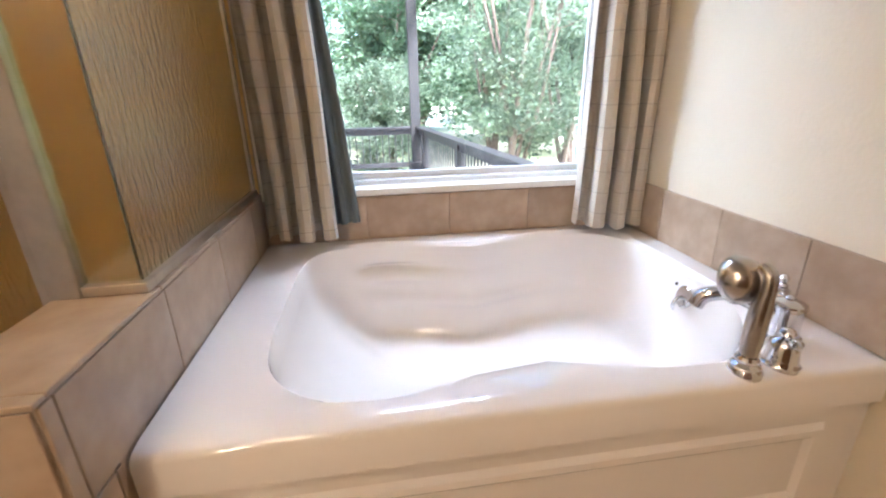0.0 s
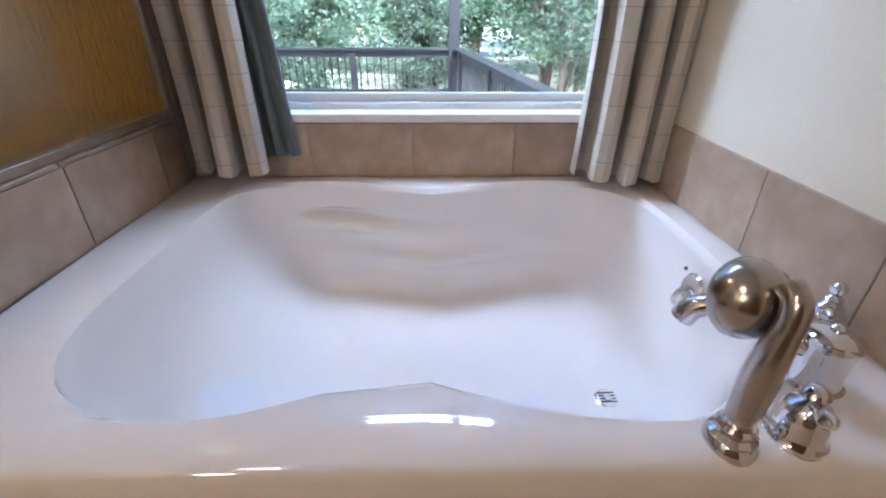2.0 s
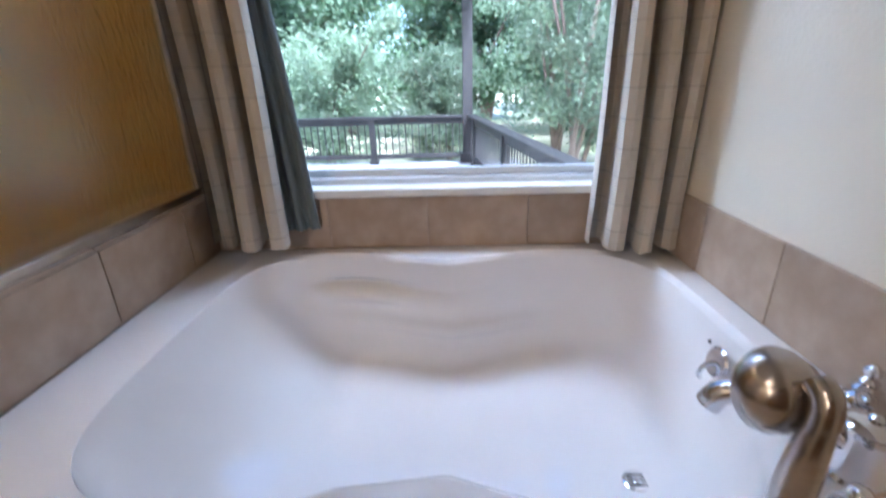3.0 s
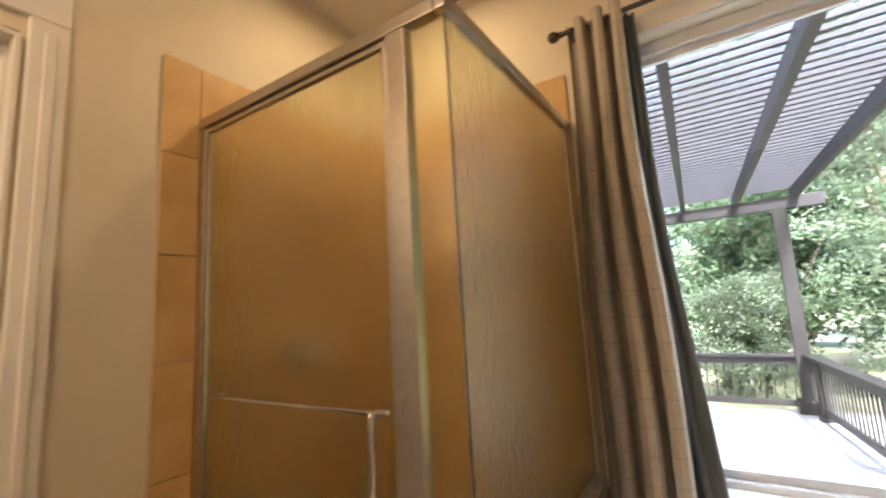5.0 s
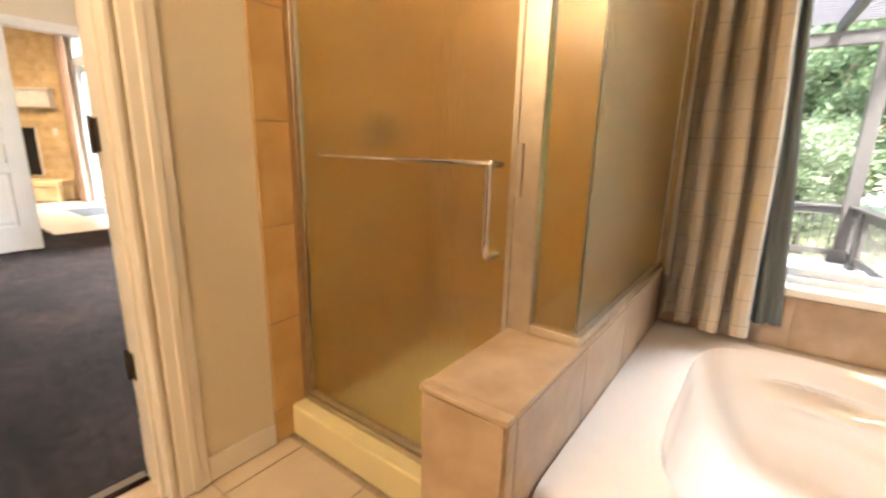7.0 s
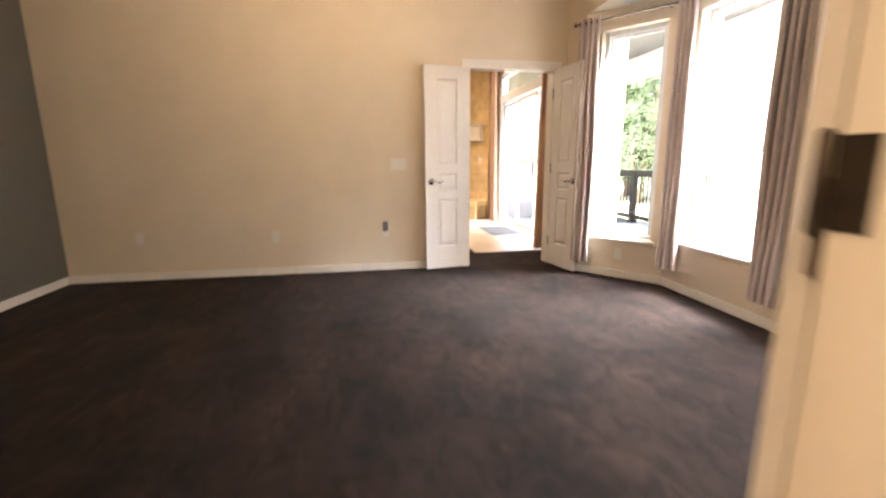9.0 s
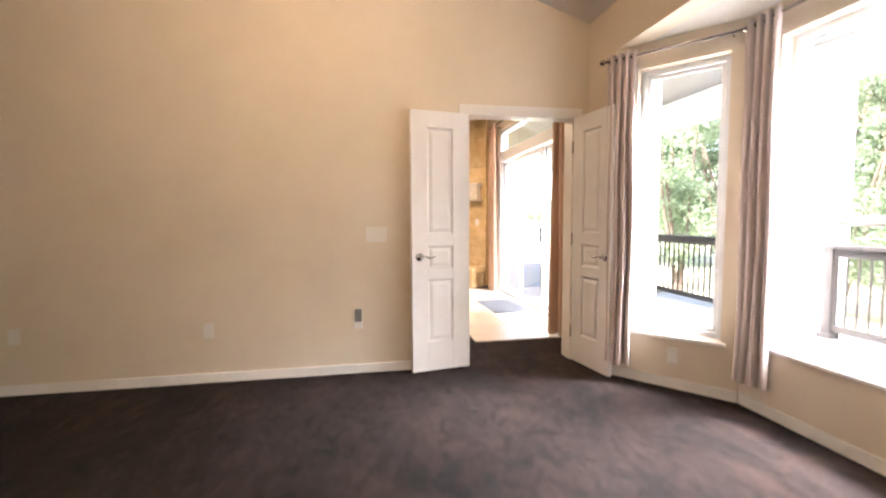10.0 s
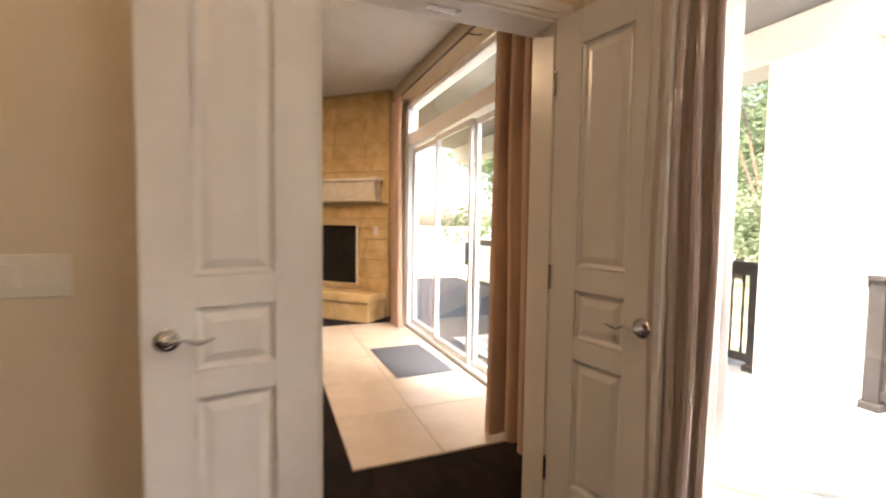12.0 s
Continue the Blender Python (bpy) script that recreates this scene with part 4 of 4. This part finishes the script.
mt = thing("mantel", -9.6, 0.3, 1.56, "cream moulded fireplace mantel", "mantel")
for q in ((0.06, 1.9, 0.024, 0.20, 1.83, 1.875), (0.10, 1.86, 0.024, 0.165, 1.60, 1.83), (0.08, 1.88, 0.024, 0.185, 1.56, 1.60)):
    part("shelf" if q[4] > 1.8 else "moulding", B(*q, 0.008, fp_m), M_MANTEL, mt)
wall_plate("outlet", fp_m @ pose(0.17, 0.024, 0, 0, 0, 180), 0, 1.17, 0.072, 0.115, "ivory switch plate on the stone fireplace", category="switch", rockers=1)

sl = thing("door_slider", -8.0, 0.70, 0, "white sliding glass door with a transom window above", "sliding door", kind="structure")
SX0, SX1 = -9.15, -6.45
for q in ((SX0, SX0 + 0.05, 0.0, 2.70), (SX1 - 0.05, SX1, 0.0, 2.70), (SX0 + 0.05, SX1 - 0.05, 2.65, 2.70), (SX0 + 0.05, SX1 - 0.05, 2.20, 2.35), (SX0 + 0.05, SX1 - 0.05, 0.0, 0.035)):
    part("frame", B(q[0], q[1], 0.64, 0.76, q[2], q[3], 0.004), M_VINYL, sl)
tp = part("transom_pane", B(SX0 + 0.046, SX1 - 0.046, 0.698, 0.702, 2.346, 2.654), M_GLASS, sl, "clear glass transom")
tp.visible_shadow = False
w3 = (SX1 - SX0 - 0.1) / 3
for k in range(3):
    x0 = SX0 + 0.05 + k * w3
    x1 = x0 + w3
    yy = 0.68 if k == 1 else 0.72
    pn = part("pane", B(x0 + 0.04, x1 - 0.04, yy - 0.003, yy + 0.003, 0.09, 2.13), M_GLASS, sl, "clear glass door pane")
    pn.visible_shadow = False
    for q in ((x0, x0 + 0.045, 0.036, 2.178), (x1 - 0.045, x1, 0.036, 2.178), (x0 + 0.045, x1 - 0.045, 2.125, 2.178), (x0 + 0.045, x1 - 0.045, 0.036, 0.10)):
        part("sash", B(q[0], q[1], yy - 0.017, yy + 0.017, q[2], q[3], 0.003), M_VINYL, sl)
part("door_pull", B(SX0 + 0.05 + 2 * w3 - 0.035, SX0 + 0.05 + 2 * w3 - 0.012, 0.63, 0.662, 0.92, 1.12, 0.004), M_BLACK, sl, "black pull handle")
rod("curtain_rod", (-9.15, 0.50, 2.76), (-5.75, 0.50, 2.76), M_DARKM, "dark bronze curtain rod over the glass slider", back=Vector((0, 0.118, 0)), brackets=(0.02, 0.6))
curtain("curtain", pose(-9.12, 0.50, 0), 0.34, 0.03, 2.80, 5, 0.035, M_CURT, "tan full-length curtain beside the fireplace", seed=21, rings=5, group="slider curtains")
curtain("curtain", pose(-5.985, 0.35, 0, 0, 0, 4), 0.70, 0.03, 2.80, 5, 0.050, M_CURT, "tan full-length curtain by the double doors", seed=22, group="slider curtains")
dm = thing("door_mat", -7.77, 0.24, 0.012, "dark grey ribbed door mat on pale floor tiles", "door mat")
bm = bmesh.new()
MM = pose(-7.77, 0.255, 0.012, 0, 0, 2)
box(bm, -0.44, 0.44, -0.26, 0.26, 0, 0.006, 0.002, MM)
part("backing", bm, M_MAT, dm)
for k in range(14):
    part("rib", B(-0.43, 0.43, -0.25 + k * 0.0355, -0.228 + k * 0.0355, 0.006, 0.011, 0.002, m=MM), M_MAT, dm)
strip = structure("floor_tile_strip", B(-9.35, -6.13, -0.56, 0.62, -0.02, 0.003), M_GROUT, "pale tiled strip inside the glass slider", "floor")

# ---- outdoors ----
GZ = -0.75
structure("ground", B(-400, 400, -400, 600, GZ - 0.5, GZ), M_LAWN, "patchy lawn reaching into the distance", "ground")
deck = structure("deck", B(-14.0, -2.66, 1.10, 3.45, GZ, -0.05), M_RAIL, "pale board deck behind the bedroom", "deck")
deck_low = structure("deck_low", B(-3.4, 1.95, 0.18, 5.66, GZ, -0.245), M_RAIL, "pale board deck one step down under the pergola", "deck")
structure("deck_apron", B(-14.0, -2.66, 0.18, 1.10, GZ, -0.05), M_RAIL, "deck frame against the house", "deck")
RY = 3.10


def railing(name, p0, p1, ztop, label, posts, step=0.105, base=-0.025):
    p0, p1 = Vector((*p0, 0)), Vector((*p1, 0))
    L = (p1 - p0).length
    m = pose(p0.x, p0.y, 0, 0, 0, math.degrees(math.atan2(p1.y - p0.y, p1.x - p0.x)))
    t = thing(name, p0.x, p0.y, base, label, "railing")
    part("cap_rail", B(0, L, -0.070, 0.070, ztop - 0.038, ztop, 0.006, m), M_RAIL, t)
    part("top_rail", B(0, L, -0.02, 0.02, ztop - 0.125, ztop - 0.039, 0.004, m), M_RAIL, t)
    part("bottom_rail", B(0, L, -0.02, 0.02, base + 0.075, base + 0.150, 0.004, m), M_RAIL, t)
    x = step
    while x < L - 0.02:
        part("baluster", B(x - 0.008, x + 0.008, -0.008, 0.008, base + 0.150, ztop - 0.125, 0, m), M_RAIL, t)
        x += step
    for q in posts:
        part("post", B(q - 0.045, q + 0.045, -0.044, 0.044, base, ztop - 0.039, 0.004, m), M_RAIL, t)
        part("foot", B(q - 0.07, q + 0.07, -0.07, 0.07, base, base + 0.06, 0.012, m), M_RAIL, t)


PX, PY, DZ = 1.13, 5.50, -0.22
railing("deck_railing", (-3.3, PY), (PX - 0.08, PY), 0.50, "dark deck railing with thin balusters", (0.05, 1.55, 2.95), base=DZ)
railing("deck_railing", (PX + 0.06, PY - 0.06), (PX + 0.62, 0.45), 0.50, "dark deck railing running back to the house", (0.35, 2.2, 4.6), base=DZ)
railing("deck_railing", (-5.71, RY), (-2.75, RY), 0.95, "dark deck railing with thin balusters", (0.05, 1.5, 3.0))
railing("deck_railing", (-12.5, RY), (-6.33, RY), 0.97, "dark deck railing with thin balusters", (0.1, 2.0, 4.0, 6.0))
ps = thing("porch_column", -6.1, RY, -0.03, "square white stucco porch column", "column")
part("shaft", B(-6.32, -5.72, RY - 0.30, RY + 0.30, -0.03, 2.62, 0.01), M_STUCCO, ps)
rf = thing("porch_roof", -8.0, 2.2, 2.62, "white beam and shade-darkened soffit of the covered porch", "porch roof")
part("beam", B(-13.0, -5.30, RY - 0.2, RY + 0.2, 2.625, 2.95, 0.01), M_STUCCO, rf)
# soffit takes the darkened grey, so it reads as shaded
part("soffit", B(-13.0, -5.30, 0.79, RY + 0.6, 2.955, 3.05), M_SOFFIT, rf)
part("gutter", B(-13.0, -5.30, RY + 0.60, RY + 0.70, 2.90, 3.06, 0.02), M_PERG, rf, "grey gutter")

pg = thing("pergola", PX, PY, DZ, "grey-brown painted pergola with open slats over the deck", "pergola")
PZ = 2.36
post = part("post", B(PX - 0.075, PX + 0.075, PY - 0.075, PY + 0.075, DZ, PZ - 0.002, 0.006), M_RAIL, pg)
part("post_base", B(PX - 0.125, PX + 0.125, PY - 0.125, PY + 0.125, DZ, DZ + 0.16, 0.012), M_RAIL, post)
part("post", B(-3.0, -2.85, PY - 0.075, PY + 0.075, DZ, PZ - 0.002, 0.006), M_RAIL, pg)
part("beam", B(-3.3, PX + 0.48, PY - 0.05, PY + 0.05, PZ, PZ + 0.16, 0.006), M_PERG, pg)
for x in (1.67, 1.02, 0.37, -0.28, -0.93, -1.58, -2.23, -2.88):
    bm = B(-0.032, 0.032, 0.19, PY + 0.22, PZ + 0.162, PZ + 0.30, 0.004)
    for v in bm.verts:
        v.co.x += x - 0.060 * v.co.y
    part("rafter", bm, M_PERG, pg)
y = 0.25
while y < PY + 0.2:
    part("slat", B(-3.3, 1.72 - 0.060 * y, y - 0.020, y + 0.020, PZ + 0.302, PZ + 0.332), M_SLAT, pg)
    y += 0.118


def tree(name, x, y, height, spread, leaves, seed, material, label, low=0.1, leaf=0.09, group="garden trees"):
    rng = random.Random(seed)
    t = thing(name, x, y, GZ, label, "tree", group)
    bm = bmesh.new()
    tips = []
    for k in range(5):
        a = rng.uniform(0, 6.28)
        r = spread * rng.uniform(0.3, 0.8)
        p0 = Vector((x + rng.uniform(-0.12, 0.12), y + rng.uniform(-0.12, 0.12), GZ))
        p3 = Vector((x + r * math.cos(a), y + r * math.sin(a), GZ + height * rng.uniform(0.65, 0.98)))
        pts = bez([p0, p0.lerp(p3, 0.35) + Vector((rng.uniform(-0.2, 0.2), rng.uniform(-0.2, 0.2), height * 0.1)), p3], 6)
        R = 0.012 * height * rng.uniform(0.5, 1.0)
        tube(bm, pts, [R * (1 - 0.85 * i / len(pts)) + 0.004 for i in range(len(pts))], 6)
        for q in range(7):
            b0 = pts[rng.randrange(3, len(pts))]
            e = b0 + Vector((rng.gauss(0, 0.35), rng.gauss(0, 0.35), rng.uniform(-0.05, 0.35))) * spread
            tube(bm, [b0, b0.lerp(e, 0.5) + Vector((0, 0, 0.08)), e], [R * 0.35, R * 0.22, 0.003], 5)
            tips.append((e, b0))
        tips.append((p3, pts[8]))
    part("trunk", bm, M_BARK, t, "thin branching stems")
    verts, faces = [], []
    clumps = []
    for e, b in tips:
        clumps.append((e, spread * rng.uniform(0.16, 0.34)))
        clumps.append((e.lerp(b, rng.uniform(0.2, 0.6)), spread * rng.uniform(0.12, 0.26)))
    for _ in range(int(14 * (1 - low))):
        a, rr = rng.uniform(0, 6.28), spread * rng.uniform(0.4, 1.0)
        clumps.append((Vector((x + rr * math.cos(a), y + rr * math.sin(a), GZ + height * rng.uniform(low, 0.6))), spread * rng.uniform(0.18, 0.36)))
    for i in range(leaves):
        c, r = clumps[rng.randrange(len(clumps))]
        d = Vector((rng.gauss(0, 1), rng.gauss(0, 1), rng.gauss(0, 0.8))).normalized() * r * rng.random() ** 0.45
        p = c + d
        if p.z < GZ + 0.05:
            continue
        s = leaf * rng.uniform(0.6, 1.3)
        u = Vector((rng.gauss(0, 1), rng.gauss(0, 1), rng.gauss(0, 0.6))).normalized()
        v = u.cross(Vector((rng.gauss(0, 1), rng.gauss(0, 1), rng.gauss(0, 1)))).normalized()
        k = len(verts)
        verts += [p - u * s, p + v * s * 0.42, p + u * s, p - v * s * 0.42]
        faces.append((k, k + 1, k + 2, k + 3))
    me = bpy.data.meshes.new("crown")
    o = Vector((x, y, GZ))
    me.from_pydata([tuple(v - o) for v in verts], [], faces)
    me.materials.append(material)
    ob = new("crown", me)
    ob.parent = t
    return t


LB = ["rounded garden shrub with dense green leaves", "slender garden tree with many fine stems and pale leaves"]
ta = tree("shrub", -1.6, 7.4, 2.6, 1.5, 22000, 1, M_LEAF2, LB[0], low=0.05, leaf=0.045)
tb2 = tree("tree", 2.9, 5.9, 5.2, 1.5, 16000, 2, M_LEAF2, LB[1], low=0.15, leaf=0.042)
tc2 = tree("tree", 1.0, 11.5, 5.6, 2.6, 24000, 3, M_LEAF, LB[1], low=0.05, leaf=0.08)
td = tree("tree", -5.0, 13.0, 7.5, 3.2, 24000, 4, M_LEAF, "broad dark green tree behind the lawn", low=0.05, leaf=0.10)
for i, (src, x, y, rz, sc) in enumerate(((tb2, 4.2, 4.4, 70, 1), (tb2, 4.6, 7.4, 160, 1.2), (tb2, 3.4, 9.2, 230, 1.15), (tc2, 5.6, 12.5, 40, 1.2), (tc2, -2.6, 14.5, 110, 1.1), (td, 9.5, 15.0, 60, 1.2),
                                        (ta, 0.9, 8.8, 90, 0.9), (ta, -4.2, 8.6, 200, 1.0), (td, -11.0, 14.0, 150, 1.1), (td, 2.5, 19.0, 250, 1.5), (td, -7.0, 21.0, 300, 1.5), (td, -16.0, 17.0, 20, 1.3),
                                        (tb2, -9.0, 7.5, 20, 1.1), (tb2, -12.5, 6.8, 300, 1.2), (ta, -7.0, 8.0, 120, 1.1), (td, 8.0, 22.0, 80, 1.6), (td, 16.0, 13.0, 10, 1.4), (td, -23.0, 12.0, 10, 1.4), (tc2, 8.0, 8.0, 300, 1.0),
                                        (tb2, -9.5, 10.5, 200, 1.3), (tb2, -13.5, 9.5, 240, 1.4), (td, -19.0, 10.0, 100, 1.3), (tb2, -6.4, 10.2, 15, 1.2))):
    cp = copy_thing(src, pose(x, y, GZ, 0, 0, rz) @ Matrix.Scale(sc, 4))
    cp.scale = (sc, sc, sc)

# ---- pieces ----
# wall tiles round the tub: one cut course
tb_ = structure("tile_course_window", B(0.030, 1.592, -0.004, -0.0005, DECK, 0.638), M_GROUT, "beige tiled splash course under the window", "wall tiles")
tiles(tb_, pose(0, -0.004, 0), 0.036, 1.580, DECK + 0.002, 0.640, 0.345, 0.345, M_TILE, off=0.09, zoff=DECK - 0.16)
tr_ = structure("tile_course_right", B(1.5875, 1.5915, -1.40, -0.0125, DECK, 0.662), M_GROUT, "beige tiled splash course beside the tub", "wall tiles")
tiles(tr_, pose(1.5875, 0, 0, 0, 0, -90), 0.013, 1.40, DECK + 0.002, 0.664, 0.305, 0.345, M_TILE, off=0.262, zoff=DECK - 0.137)
tiles(pony, pose(0.024, 0, 0, 0, 0, 90), -1.235, -0.002, DECK + 0.002, 0.656, 0.345, 0.345, M_TILE, off=-0.86, zoff=DECK - 0.14)
tiles(pony, pose(0.024, 0, 0, 0, 0, 90), -1.235, -1.125, 0.002, DECK, 0.345, 0.345, M_TILE, off=-0.80, zoff=DECK - 0.345)
tiles(pony, pose(-0.150, 0, 0, 0, 0, -90), 0.002, 1.235, 0.002, 0.656, 0.345, 0.345, M_TILE, off=0.08, zoff=0.31)
tiles(pony, pose(-0.150, -1.235, 0), 0.0, 0.174, 0.002, 0.656, 0.345, 0.345, M_TILE, off=-0.08, zoff=0.31)
tiles(pony, pose(0, 0, 0.657, -90, 0, 0) @ Matrix.Identity(4), -0.158, 0.032, -1.243, -0.002, 0.40, 0.345, M_TILE, off=-0.2, zoff=-0.18, proud=0.010)
# shower wall tiles
sw = structure("shower_wall_left", B(-1.0295, -1.026, -1.027, -0.014, 0.0, 2.19), M_GROUT, "golden beige tiled shower wall", "wall tiles")
tiles(sw, pose(-1.026, 0, 0, 0, 0, 90), -1.027, -0.015, 0.002, 2.20, 0.345, 0.345, M_SHTILE, off=-0.90, zoff=0.13)
sb = structure("shower_wall_back", B(-1.017, 0.030, -0.004, -0.0005, 0.0, 2.19), M_GROUT, "golden beige tiled shower wall", "wall tiles")
tiles(sb, pose(0, -0.004, 0), -1.016, -0.160, 0.002, 0.664, 0.345, 0.345, M_SHTILE, off=-0.90, zoff=0.13)
tiles(sb, pose(0, -0.004, 0), -1.016, 0.029, 0.67, 2.20, 0.345, 0.345, M_SHTILE, off=-0.90, zoff=0.13)
# floors
tiles(fl, pose(0, 0, -0.012, -90, 0, 0), -1.188, 1.60, -3.59, -0.97, 0.33, 0.33, M_FLTILE, off=0.05, zoff=-1.60, gap=0.006)
tiles(strip, pose(0, 0, 0.003, -90, 0, 0), -9.35, -6.13, -0.56, 0.615, 0.62, 0.62, M_FLTILE, off=-6.75, zoff=-0.06, gap=0.007)
# deck boards, the stretches nearest to the windows
for floor, x0, x1, y, y_end, z in ((deck_low, -2.64, 1.93, 0.26, 5.6, -0.245), (deck, -8.5, -2.66, 1.08, 3.42, -0.05)):
    me = bpy.data.meshes.new("board")
    bb = B(x0, x1, -0.066, 0.066, 0, 0.025, 0.003)
    bb.to_mesh(me)
    bb.free()
    me.materials.append(M_DECK)
    while y < y_end:
        ob = new("board", me)
        ob.parent = floor
        ob.location = (0, y, z)
        y += 0.14
